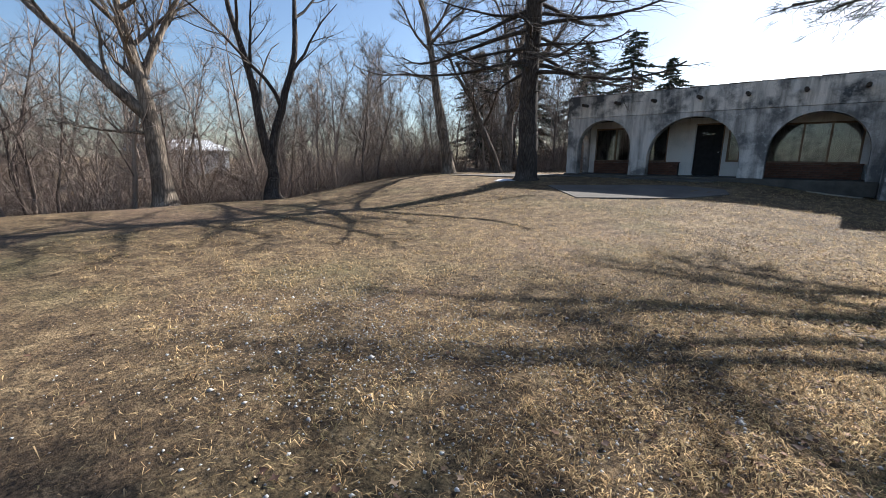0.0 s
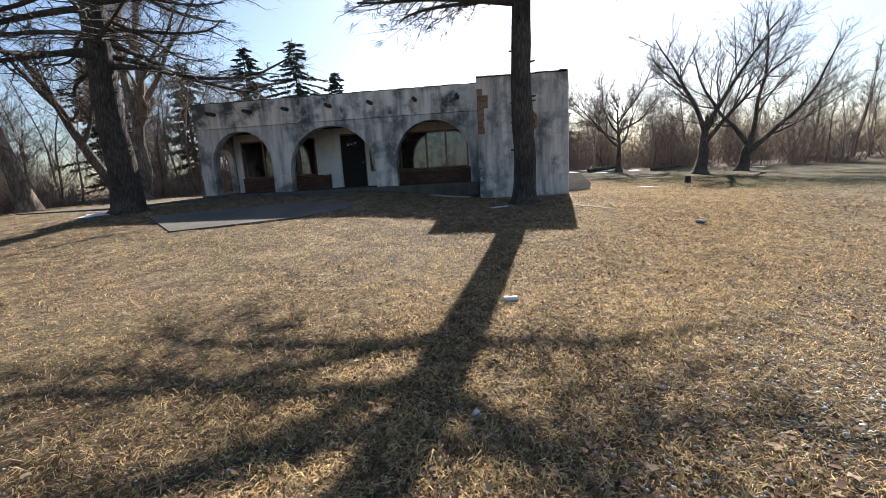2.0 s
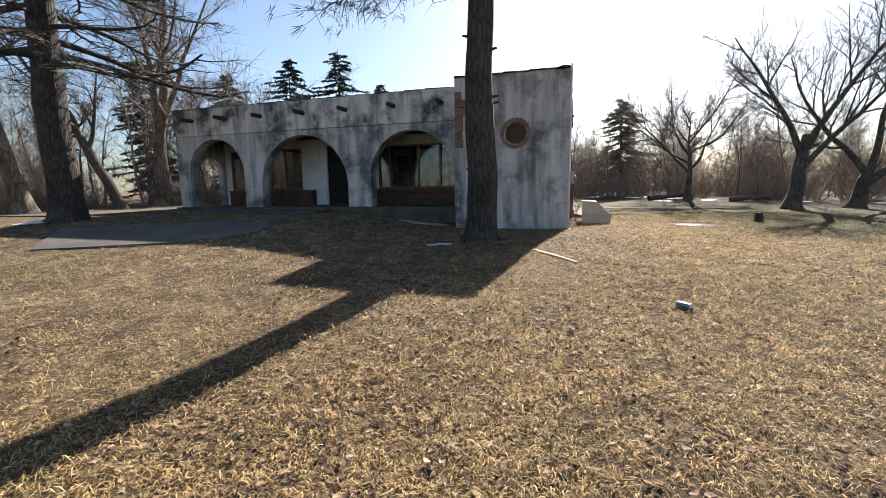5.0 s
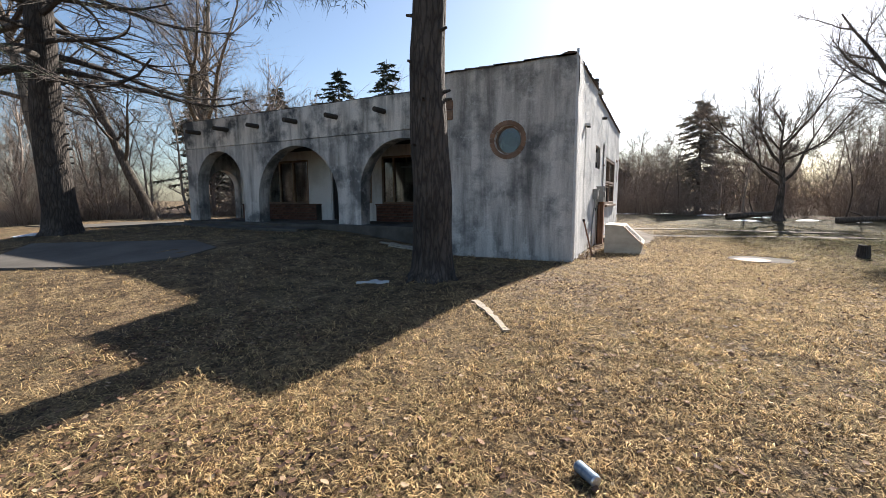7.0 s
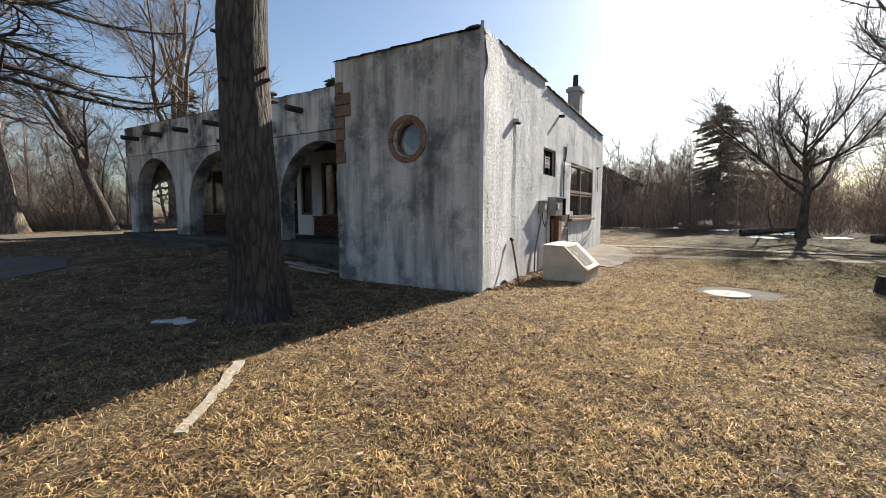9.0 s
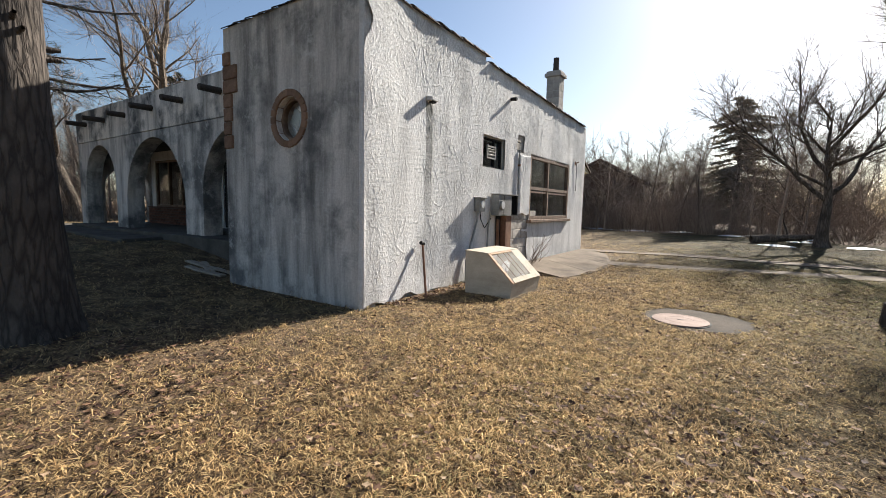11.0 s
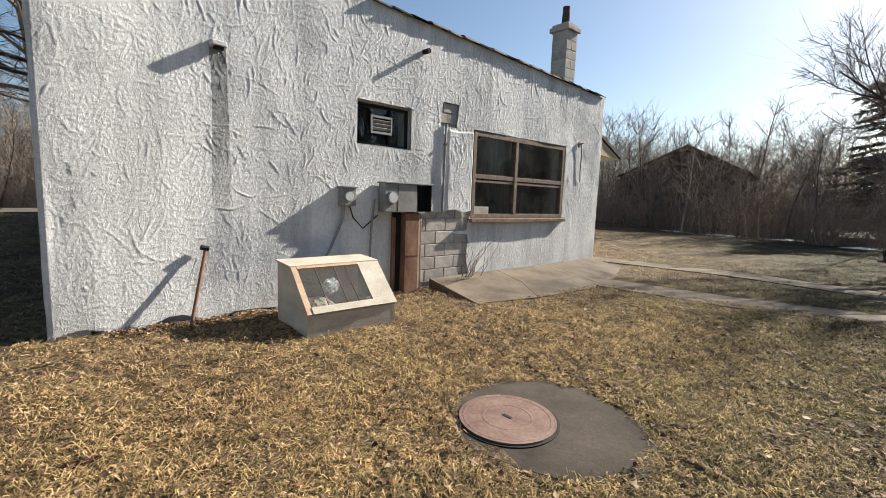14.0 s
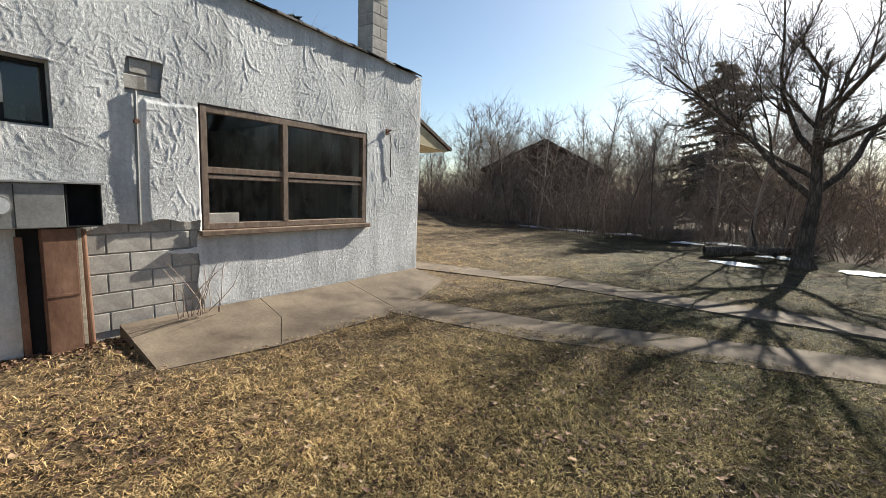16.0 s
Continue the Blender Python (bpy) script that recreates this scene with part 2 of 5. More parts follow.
M_PALEWOOD = rough_mat("bleached_wood", (0.30, 0.25, 0.19), (0.52, 0.46, 0.37), 6, 0.85, (1, 6, 6))
M_SNOW = rough_mat("old_snow", (0.72, 0.74, 0.78), (0.85, 0.86, 0.88), 5, 0.6)
M_CAN = rough_mat("silver_can", (0.55, 0.56, 0.58), (0.75, 0.75, 0.76), 30, 0.3, metal=0.8, bump_d=0.002)
M_CANBAND = rough_mat("blue_can_print", (0.10, 0.16, 0.24), (0.25, 0.32, 0.4), 30, 0.4, metal=0.3, bump_d=0.001)
M_CANWHITE = rough_mat("white_can_print", (0.6, 0.6, 0.6), (0.78, 0.78, 0.78), 30, 0.4, bump_d=0.001)
M_GLASS = glass_mat("window_glass", (0.85, 0.9, 0.9))
M_GLASS_DIRTY = glass_mat("dusty_glass", (0.6, 0.64, 0.62), 0.12)
M_PALE = rough_mat("white_plastic", (0.55, 0.56, 0.56), (0.7, 0.7, 0.7), 10, 0.5, bump_d=0.001)
M_CREAM = rough_mat("cream_board", (0.50, 0.42, 0.27), (0.62, 0.54, 0.37), 4, 0.8)
M_SHINGLE = rough_mat("brown_shingles", (0.075, 0.05, 0.037), (0.15, 0.105, 0.08), 8, 0.9)
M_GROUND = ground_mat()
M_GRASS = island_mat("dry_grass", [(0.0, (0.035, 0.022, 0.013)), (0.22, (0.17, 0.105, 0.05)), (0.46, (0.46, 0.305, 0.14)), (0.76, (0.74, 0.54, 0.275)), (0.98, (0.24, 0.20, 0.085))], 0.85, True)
M_LEAF = island_mat("fallen_leaf", [(0.1, (0.05, 0.026, 0.018)), (0.5, (0.13, 0.068, 0.04)), (0.8, (0.25, 0.15, 0.09)), (0.97, (0.38, 0.28, 0.18))])
M_GRAVEL = island_mat("limestone_gravel", [(0.1, (0.22, 0.21, 0.2)), (0.5, (0.42, 0.41, 0.39)), (0.9, (0.68, 0.67, 0.64))])
# twigs and brush lightened: flare haze over the backlit woods is in the colour
M_TWIG = island_mat("grey_brown_twigs", [(0.1, (0.11, 0.085, 0.07)), (0.5, (0.22, 0.175, 0.145)), (0.9, (0.36, 0.30, 0.25))], 0.95)
M_BRUSH = island_mat("brown_brush", [(0.1, (0.14, 0.10, 0.08)), (0.5, (0.26, 0.20, 0.16)), (0.9, (0.40, 0.33, 0.27))], 0.95)
M_NEEDLE = island_mat("dull_green_needles", [(0.1, (0.022, 0.032, 0.02)), (0.5, (0.045, 0.06, 0.036)), (0.9, (0.08, 0.09, 0.055))], 0.8)
# dull spruce needles, lightened further: glare haze is put into the colour
M_NEEDLE_HAZE = island_mat("hazed_grey_brown_needles", [(0.1, (0.12, 0.11, 0.085)), (0.5, (0.2, 0.18, 0.14)), (0.9, (0.30, 0.265, 0.21))], 0.9, thin=0.4)
M_BARK_DARK = bark_mat("dark_conifer_bark", (0.055, 0.046, 0.04), (0.13, 0.108, 0.092))
M_BARK = bark_mat("grey_brown_bark", (0.10, 0.08, 0.065), (0.22, 0.18, 0.145))
M_BARK_PALE = bark_mat("pale_peeling_bark", (0.16, 0.125, 0.095), (0.38, 0.31, 0.24), (6, 6, 1.0))
M_LITTER = rough_mat("woodland_leaf_litter", (0.07, 0.045, 0.03), (0.17, 0.115, 0.075), 1.5, 0.95, bump_d=0.06, fine=14)


# ---- helpers ----
def part(name, bm, mat, parent=None, label="", smooth=False):
    bmesh.ops.recalc_face_normals(bm, faces=bm.faces)
    me = bpy.data.meshes.new(name)
    bm.to_mesh(me)
    bm.free()
    me.materials.append(mat)
    if smooth:
        me.shade_smooth()
    ob = new(name, me)
    ob.parent = parent
    if label:
        tagged(ob, label)
    return ob


def arrays(name, verts, faces, mat, parent=None, smooth=False):
    """One mesh from vertex rows and faces of equal length."""
    verts, faces = np.asarray(verts, np.float32), np.asarray(faces, np.int32)
    me = bpy.data.meshes.new(name)
    k = faces.shape[1]
    me.vertices.add(len(verts))
    me.vertices.foreach_set("co", verts.ravel())
    me.loops.add(faces.size)
    me.loops.foreach_set("vertex_index", faces.ravel())
    me.polygons.add(len(faces))
    me.polygons.foreach_set("loop_start", np.arange(0, faces.size, k, dtype=np.int32))
    me.polygons.foreach_set("loop_total", np.full(len(faces), k, np.int32))
    me.update(calc_edges=True)
    me.validate()
    me.materials.append(mat)
    if smooth:
        me.shade_smooth()
    ob = new(name, me)
    ob.parent = parent
    return ob


def thing(name, at, label, category, group="", kind="", turn=0.0):
    e = new(name)
    e.empty_display_size = 0.1
    e.matrix_world = pose(*at, 0, 0, turn)
    return tagged(e, label, category, group, kind)


def add_box(bm, lo, hi, bevel=0.0):
    r = bmesh.ops.create_cube(bm, size=1.0)["verts"]
    for v in r:
        v.co = Vector([lo[i] + (v.co[i] + 0.5) * (hi[i] - lo[i]) for i in range(3)])
    if bevel:
        es = list({e for v in r for e in v.link_edges})
        bmesh.ops.bevel(bm, geom=es, offset=bevel, segments=2, affect="EDGES", profile=0.6)


def box(name, lo, hi, mat, parent=None, bevel=0.0, label=""):
    bm = bmesh.new()
    add_box(bm, lo, hi, bevel)
    return part(name, bm, mat, parent, label)


def add_cyl(bm, a, b, r0, r1=None, seg=14):
    a, b = Vector(a), Vector(b)
    r1 = r0 if r1 is None else r1
    m = Matrix.Translation((a + b) / 2) @ (b - a).to_track_quat("Z", "Y").to_matrix().to_4x4()
    bmesh.ops.create_cone(bm, cap_ends=True, segments=seg, radius1=r0, radius2=r1, depth=(b - a).length, matrix=m)


def cyl(name, a, b, r0, mat, parent=None, r1=None, seg=14, label=""):
    bm = bmesh.new()
    add_cyl(bm, a, b, r0, r1, seg)
    return part(name, bm, mat, parent, label)


def ss(t):
    t = np.clip(t, 0, 1)
    return t * t * (3 - 2 * t)


def gz(x, y):
    """Height of the ground."""
    x, y = np.asarray(x, float), np.asarray(y, float)
    z = -0.05 - 0.4 * ss((-y - 2.5) / 8) + 0.40 * ss((-x - 2.4) / 5) * ss((y + 11) / 11.5)
    z = z + 0.3 * ss((y - 7) / 12) - 1.3 * ss((-x - 19) / 12) * ss((6 - y) / 14) - 0.07 * ss((x - 1.2) / 2) * ss((6.5 - y) / 3) * ss((y + 4) / 4)
    return z + 0.03 * np.sin(x * 0.9 + 0.6 * y) * np.cos(0.7 * y) * ss((np.hypot(x + 1.0, y - 3) - 4) / 6)


def G(x, y):
    return float(gz(x, y))


def wall(name, x0, x1, z0, z1, thick, openings, mat, parent, place, top=None, step=0.12, label=""):
    """A wall along local x, front at local y = 0, back at y = thick, with openings (a, b, lo, hi) through it; lo and hi are functions of x."""
    xs = {x0, x1}
    for a, b, lo, hi in openings:
        k = max(2, int((b - a) / step))
        xs |= {a + (b - a) * 0.5 * (1 - math.cos(math.pi * i / k)) for i in range(k + 1)}
    xs = sorted(xs)
    top = top or (lambda x: z1)
    bm = bmesh.new()

    def quad(*p):
        bm.faces.new([bm.verts.new(q) for q in p])

    for u, v in zip(xs, xs[1:]):
        mid = (u + v) / 2
        hole = next((o for o in openings if o[0] < mid < o[1]), None)
        spans = [(z0, z0, top(u), top(v))]
        if hole:
            lo, hi = hole[2], hole[3]
            spans = [(hi(u), hi(v), top(u), top(v))]
            if lo(mid) > z0 + 1e-4:
                spans.append((z0, z0, lo(u), lo(v)))
        for a, b, c, d in spans:
            quad((u, 0, a), (v, 0, b), (v, 0, d), (u, 0, c))
            quad((u, thick, a), (u, thick, c), (v, thick, d), (v, thick, b))
            quad((u, 0, c), (v, 0, d), (v, thick, d), (u, thick, c))
            quad((u, 0, a), (u, thick, a), (v, thick, b), (v, 0, b))
    for x in (x0, x1):
        quad((x, 0, z0), (x, thick, z0), (x, thick, top(x)), (x, 0, top(x)))
    for a, b, lo, hi in openings:
        for x in (a, b):
            if hi(x) - lo(x) > 1e-3:
                quad((x, 0, max(lo(x), z0)), (x, thick, max(lo(x), z0)), (x, thick, hi(x)), (x, 0, hi(x)))
    bmesh.ops.remove_doubles(bm, verts=bm.verts, dist=1e-4)
    ob = part(name, bm, mat, parent, label)
    ob.matrix_local = place
    return ob


def arch(a, b, spring, z0=-9.0):
    c, r = (a + b) / 2, (b - a) / 2
    return (a, b, lambda x: z0, lambda x: spring + math.sqrt(max(0.0, r * r - (x - c) ** 2)))


def rect(a, b, lo, hi):
    return (a, b, lambda x: lo, lambda x: hi)


def ring_hole(c, zc, r):
    return (c - r, c + r, lambda x: zc - math.sqrt(max(0.0, r * r - (x - c) ** 2)), lambda x: zc + math.sqrt(max(0.0, r * r - (x - c) ** 2)))


class Sticks:
    """Collects tapered tubes as vertex and quad rows."""

    def __init__(self):
        self.v, self.f, self.n = [], [], 0

    def tube(self, pts, radii, sides=4):
        pts = np.asarray(pts, float)
        d = np.gradient(pts, axis=0)
        d /= np.linalg.norm(d, axis=1, keepdims=True) + 1e-9
        ref = np.array([0.0, 0.0, 1.0]) if abs(d[0][2]) < 0.8 else np.array([1.0, 0.0, 0.0])
        u = np.cross(d, ref)
        u /= np.linalg.norm(u, axis=1, keepdims=True) + 1e-9
        w = np.cross(d, u)
        a = np.arange(sides) * 2 * np.pi / sides
        ring = pts[:, None] + np.asarray(radii)[:, None, None] * (np.cos(a)[None, :, None] * u[:, None] + np.sin(a)[None, :, None] * w[:, None])
        i, j = np.meshgrid(np.arange(len(pts) - 1), np.arange(sides), indexing="ij")
        k = (j + 1) % sides
        q = np.stack([i * sides + j, i * sides + k, (i + 1) * sides + k, (i + 1) * sides + j], -1).reshape(-1, 4)
        self.v.append(ring.reshape(-1, 3))
        self.f.append(q + self.n)
        self.n += len(pts) * sides

    def rows(self):
        return np.concatenate(self.v), np.concatenate(self.f)

    def both(self, spikes):
        """The tubes cut into triangles, with the thin spikes added."""
        v, f = self.rows()
        t = np.concatenate([f[:, [0, 1, 2]], f[:, [0, 2, 3]]])
        w = np.concatenate(spikes)
        return np.concatenate([v, w]), np.concatenate([t, np.arange(len(w)).reshape(-1, 3) + len(v)])


def spike(rng, a, way, width):
    """Thin pointed twigs, one triangle each, from the points a along way."""
    a, way = np.atleast_2d(a), np.atleast_2d(way)
    s = np.cross(way, rng.normal(0, 1, way.shape))
    s *= width / (np.linalg.norm(s, axis=1, keepdims=True) + 1e-9)
    return np.stack([a - s, a + s, a + way], 1).reshape(-1, 3)


def spread(template, places, rng):
    """Copies of vertex and face rows, turned, scaled and set down, joined into one pair of rows. places: x, y, z, scale, template index."""
    vs, fs, n = [], [], 0
    for x, y, z, s, k in places:
        v, f = template[int(k) % len(template)]
        a = rng.uniform(0, 6.283)
        c, d = math.cos(a), math.sin(a)
        w = v @ np.array([[c, d, 0], [-d, c, 0], [0, 0, 1]]) * s + (x, y, z)
        vs.append(w)
        fs.append(f + n)
        n += len(v)
    return np.concatenate(vs), np.concatenate(fs)


def bent(rng, start, way, length, n, wob, lift):
    """A wandering line: lift bends it up (or down, below zero) as it goes."""
    p, d, out = np.array(start, float), np.array(way, float), []
    d /= np.linalg.norm(d)
    for i in range(n):
        out.append(p.copy())
        d = d + rng.normal(0, wob, 3) + (0, 0, lift / n)
        d /= np.linalg.norm(d)
        p = p + d * length / (n - 1)
    return np.array(out)

# ---- ground ----
TY = -0.42  # front of the end block


def graded(a, b, near, far, k):
    u = np.linspace(-1, 1, k)
    return (a + b) / 2 + np.sign(u) * (near * np.abs(u) + far * np.abs(u) ** 5)


gx, gy = np.meshgrid(graded(0, 0, 24, 380, 240) - 3, graded(0, 0, 24, 380, 240) - 3, indexing="ij")
gh = gz(gx, gy)
near = ss((26 - np.hypot(gx, gy + 4)) / 10)
rng = np.random.default_rng(3)
gh = gh + near * rng.normal(0, 0.006, gh.shape)
inside = (gx > -13.7) & (gx < -0.15) & (gy > 0.9) & (gy < 8.6) | (gx > -2.8) & (gx < -0.15) & (gy > TY + 0.15) & (gy < 2)
gh = np.where(inside, gh - 0.3, gh)
k = gx.shape[0]
i, j = np.meshgrid(np.arange(k - 1), np.arange(k - 1), indexing="ij")
quads = np.stack([i * k + j, (i + 1) * k + j, (i + 1) * k + j + 1, i * k + j + 1], -1).reshape(-1, 4)
ground = arrays("ground", np.stack([gx, gy, gh], -1).reshape(-1, 3), quads, M_GROUND, smooth=True)
tagged(ground, "dry winter lawn of tan grass with bare soil", "ground", kind="structure")

# ---- building: walls ----
FY, PF = 0.75, 0.5  # arcade front, porch floor height


def struct(name, label, category):
    return thing(name, (0, 0, 0), label, category, kind="structure")


ARCHES = [arch(-13.38, -10.96, 1.69), arch(-10.24, -6.88, 1.20), arch(-6.06, -3.27, 1.45)]
arcade = struct("wall_arcade", "grey weathered stucco arcade wall with three round arches", "wall")
wall("lower_wall", -13.9, -2.935, 0.1, 3.04, 0.42, ARCHES, M_FRONT, arcade, pose(0, FY, 0), step=0.1)
wall("parapet", -13.95, -2.935, 3.055, 3.98, 0.42, [], M_PARAPET, arcade, pose(0, FY - 0.015, 0), label="mildew-stained upper band")
tower_wall = struct("wall_tower_front", "streaked grey stucco end block with a round window", "wall")
wall("front", -2.93, 0.05, -0.35, 3.95, 0.3, [ring_hole(-1.3, 2.44, 0.3)], M_FRONT, tower_wall, pose(0, TY, 0))
box("return_wall", (-2.93, TY + 0.302, -0.2), (-2.65, 3.0, 3.93), M_FRONT, tower_wall)
SILLB, HEADB = 1.03, 2.457


def side_top(y):
    return 3.97 - 0.005 * y if y < 2.7 else 3.86 - 0.037 * (y - 2.7)


side = struct("wall_side", "white trowelled stucco side wall in raking sun", "wall")
SIDE_OPEN = [rect(2.70, 3.55, 2.03, 2.575), rect(4.84, 7.435, SILLB, HEADB)]
wall("masonry", TY + 0.303, 8.8, -0.35, 4.0, 0.28, SIDE_OPEN, M_MORTAR, side, pose(-0.03, 0, 0, 0, 0, 90), top=side_top)

# trowelled stucco skin: raised ridges left by the trowel, single and in groups of near-parallel strokes
Y0, NY, NZ = TY + 0.042, 900, 405
ys, zs = np.linspace(Y0, 8.8, NY), np.linspace(-0.12, 4.12, NZ)
hy, hz = ys[1] - ys[0], zs[1] - zs[0]
relief = np.zeros((NY, NZ))
rng = np.random.default_rng(11)


def stroke(y0, z0, ln, ang, curl, hgt, wid):
    """One ridge, highest in its middle, that wavers as it runs."""
    m = max(3, int(ln / 0.009))
    for q in range(m):
        y0 += math.cos(ang) * 0.009
        z0 -= math.sin(ang) * 0.009
        ang += curl * 0.009 + rng.normal(0, 0.06)
        a, b = int((y0 - Y0) / hy), int((z0 + 0.12) / hz)
        if 3 <= a < NY - 3 and 3 <= b < NZ - 3:
            yy, zz = ys[a - 2:a + 3, None], zs[None, b - 2:b + 3]
            g = hgt * math.sin(math.pi * min(1, q / m + 0.15)) ** 0.6 * np.exp(-((yy - y0) ** 2 + (zz - z0) ** 2) / (2 * wid * wid))
            relief[a - 2:a + 3, b - 2:b + 3] = np.maximum(relief[a - 2:a + 3, b - 2:b + 3], g)


for s in range(2700):
    y0, z0, kind = rng.uniform(TY, 8.8), rng.uniform(-0.1, 4.1), rng.random()
    ang = rng.normal(1.57, 0.35) if kind < 0.42 else rng.normal(0.0, 0.35) if kind < 0.64 else rng.uniform(0, 3.14)
    ln, curl = min(0.7, rng.lognormal(-1.5, 0.5)), rng.normal(0, 2.5)
    hgt = rng.uniform(0.002, 0.0065)
    for k in range(rng.integers(1, 5) if kind < 0.5 else rng.integers(1, 3)):
        stroke(y0 + k * rng.uniform(0.035, 0.09), z0 + rng.normal(0, 0.06), ln * rng.uniform(0.5, 1.2), ang + rng.normal(0, 0.12), curl, hgt * rng.uniform(0.5, 1.2), rng.uniform(0.0048, 0.0075))
for s in range(4200):
    stroke(rng.uniform(TY, 8.8), rng.uniform(-0.1, 4.1), rng.uniform(0.02, 0.08), rng.uniform(0, 6.28), rng.normal(0, 12), rng.uniform(0.0015, 0.0045), rng.uniform(0.0045, 0.007))
low = np.array([[noise.noise((y * 1.1, z * 1.1, 3.0)) for z in zs[::6]] for y in ys[::6]])
low = np.kron(low, np.ones((6, 6)))[:NY, :NZ]
low = np.pad(low, ((0, NY - low.shape[0]), (0, NZ - low.shape[1])), mode="edge")
for _ in range(6):
    low = (low + np.roll(low, 1, 0) + np.roll(low, -1, 0) + np.roll(low, 1, 1) + np.roll(low, -1, 1)) / 5
tops = np.array([side_top(y) for y in ys])
yy, zz = np.meshgrid(ys, zs, indexing="ij")
zc = np.minimum(zz, tops[:, None])
damaged = np.array([[noise.noise((y * 2.6, z * 2.6, 9.0)) for z in zs] for y in ys])
flare = 0.08 * ss((1.0 - yy) / 1.4)  # the wall swells out towards its rounded corner
worked = 0.6 + 0.4 * ss((zz - 0.9 + 0.9 * ss((2.0 - yy) / 0.8)) / 0.5)  # smoother render low beside the box
slab_up = 0.018 * ss((yy - 4.28 - damaged * 0.04) / 0.02) * ss((4.82 - yy) / 0.02) * ss((zz - 0.95 - damaged * 0.05) / 0.03) * ss((2.42 + damaged * 0.04 - zz) / 0.04)
skin_x = 0.012 + flare + slab_up + (relief * worked + 0.016 * low) * ss((yy - Y0) / 0.06)
bare = ((yy > 3.66) & (yy < 4.78 + damaged * 0.12) & (zz < 1.12 + damaged * 0.16 - 0.35 * ss((yy - 4.35) / 0.1) * ss((0.9 - zz) / 0.1))
        | (yy > 4.14 + damaged * 0.05) & (yy < 4.46 + damaged * 0.05) & (zz > 2.46 + damaged * 0.05) & (zz < 2.79)
        | (yy < 3.7) & (zz < -0.03 + damaged * 0.08)
        | (yy < TY + 0.20 + damaged * 0.12 - np.abs(zz - 3.55) * 0.35) & (zz > 3.1) & (zz < 3.9))
hole = ((yy > 2.69) & (yy < 3.56) & (zz > 2.02) & (zz < 2.59)) | ((yy > 4.82) & (yy < 7.45) & (zz > 1.0) & (zz < 2.47)) | bare
vert = np.stack([skin_x, yy, zc], -1).reshape(-1, 3)
i, j = np.meshgrid(np.arange(NY - 1), np.arange(NZ - 1), indexing="ij")
keep = ~(hole[:-1, :-1] | hole[1:, :-1] | hole[:-1, 1:] | hole[1:, 1:]) & (zc[:-1, 1:] - zc[:-1, :-1] > 0.002)
f = np.stack([i * NZ + j, (i + 1) * NZ + j, (i + 1) * NZ + j + 1, i * NZ + j + 1], -1)[keep]
skin = arrays("stucco_coat", vert, f, M_SIDE, side, smooth=True)
tagged(skin, "white stucco with raised trowel ridges")

bm = bmesh.new()
prev = None
for s in range(7):
    a = math.pi / 2 * s / 6
    row = []
    for z in [-0.35 + q * 0.11 for q in range(41)]:
        w = 0.012 * noise.noise((3.1 * z, 0.4, 2.0))
        row.append(bm.verts.new((0.05 + (0.042 + w) * math.sin(a), TY + 0.042 - (0.042 + w) * math.cos(a), z)))
    if prev:
        for q in range(40):
            bm.faces.new((prev[q], row[q], row[q + 1], prev[q + 1]))
    prev = row
part("rounded_corner", bm, M_SIDE, side, smooth=True)
back = struct("wall_back", "plain stucco rear wall", "wall")
box("rear", (-13.9, 8.52, -0.2), (-0.32, 8.8, 3.62), M_FRONT, back)
west = struct("wall_end", "plain stucco end wall with a porch arch", "wall")
wall("porch_end", 1.17, 2.7, 0.1, 3.9, 0.3, [arch(1.3, 2.62, 1.7)], M_FRONT, west, pose(-13.58, 0, 0, 0, 0, 90))
box("house_end", (-13.9, 2.92, -0.1), (-13.6, 8.5, 3.75), M_FRONT, west)
roof = struct("roof", "flat tar roof behind the parapets", "roof")
box("roof_deck", (-13.6, 1.19, 3.42), (-0.34, 8.5, 3.55), M_ROOF, roof)
# floor and ceiling take the shade colour so openings look dark
floor_in = tagged(box("floor", (-13.6, 2.93, 0.3), (-0.34, 8.5, PF - 0.01), M_ROOM_SHADE), "bare interior floor coloured near-black for room shade", "floor", kind="structure")
ceil = tagged(box("ceiling", (-13.55, 1.2, 2.98), (-0.36, 8.48, 3.1), M_ROOM_SHADE), "boarded ceiling over porch and rooms, near-black for shade", "ceiling", kind="structure")
porch_floor = tagged(box("porch_floor", (-13.85, 0.45, 0.0), (-2.97, 2.69, PF), M_PAD, bevel=0.02), "dark concrete porch slab behind the arches", "floor", kind="structure")

# house wall behind the porch
OPEN_BACK = [rect(-13.3, -9.93, 1.07, 2.66), rect(-8.88, -7.75, PF, 2.72), rect(-7.6, -7.1, 1.1, 2.6), rect(-6.7, -3.4, 1.07, 2.62)]
house = struct("wall_porch", "white painted wall with a dark door behind the arches", "wall")
wall("house_wall", -13.6, -2.7, 0.3, 2.97, 0.2, OPEN_BACK, M_WHITE, house, pose(0, 2.7, 0))


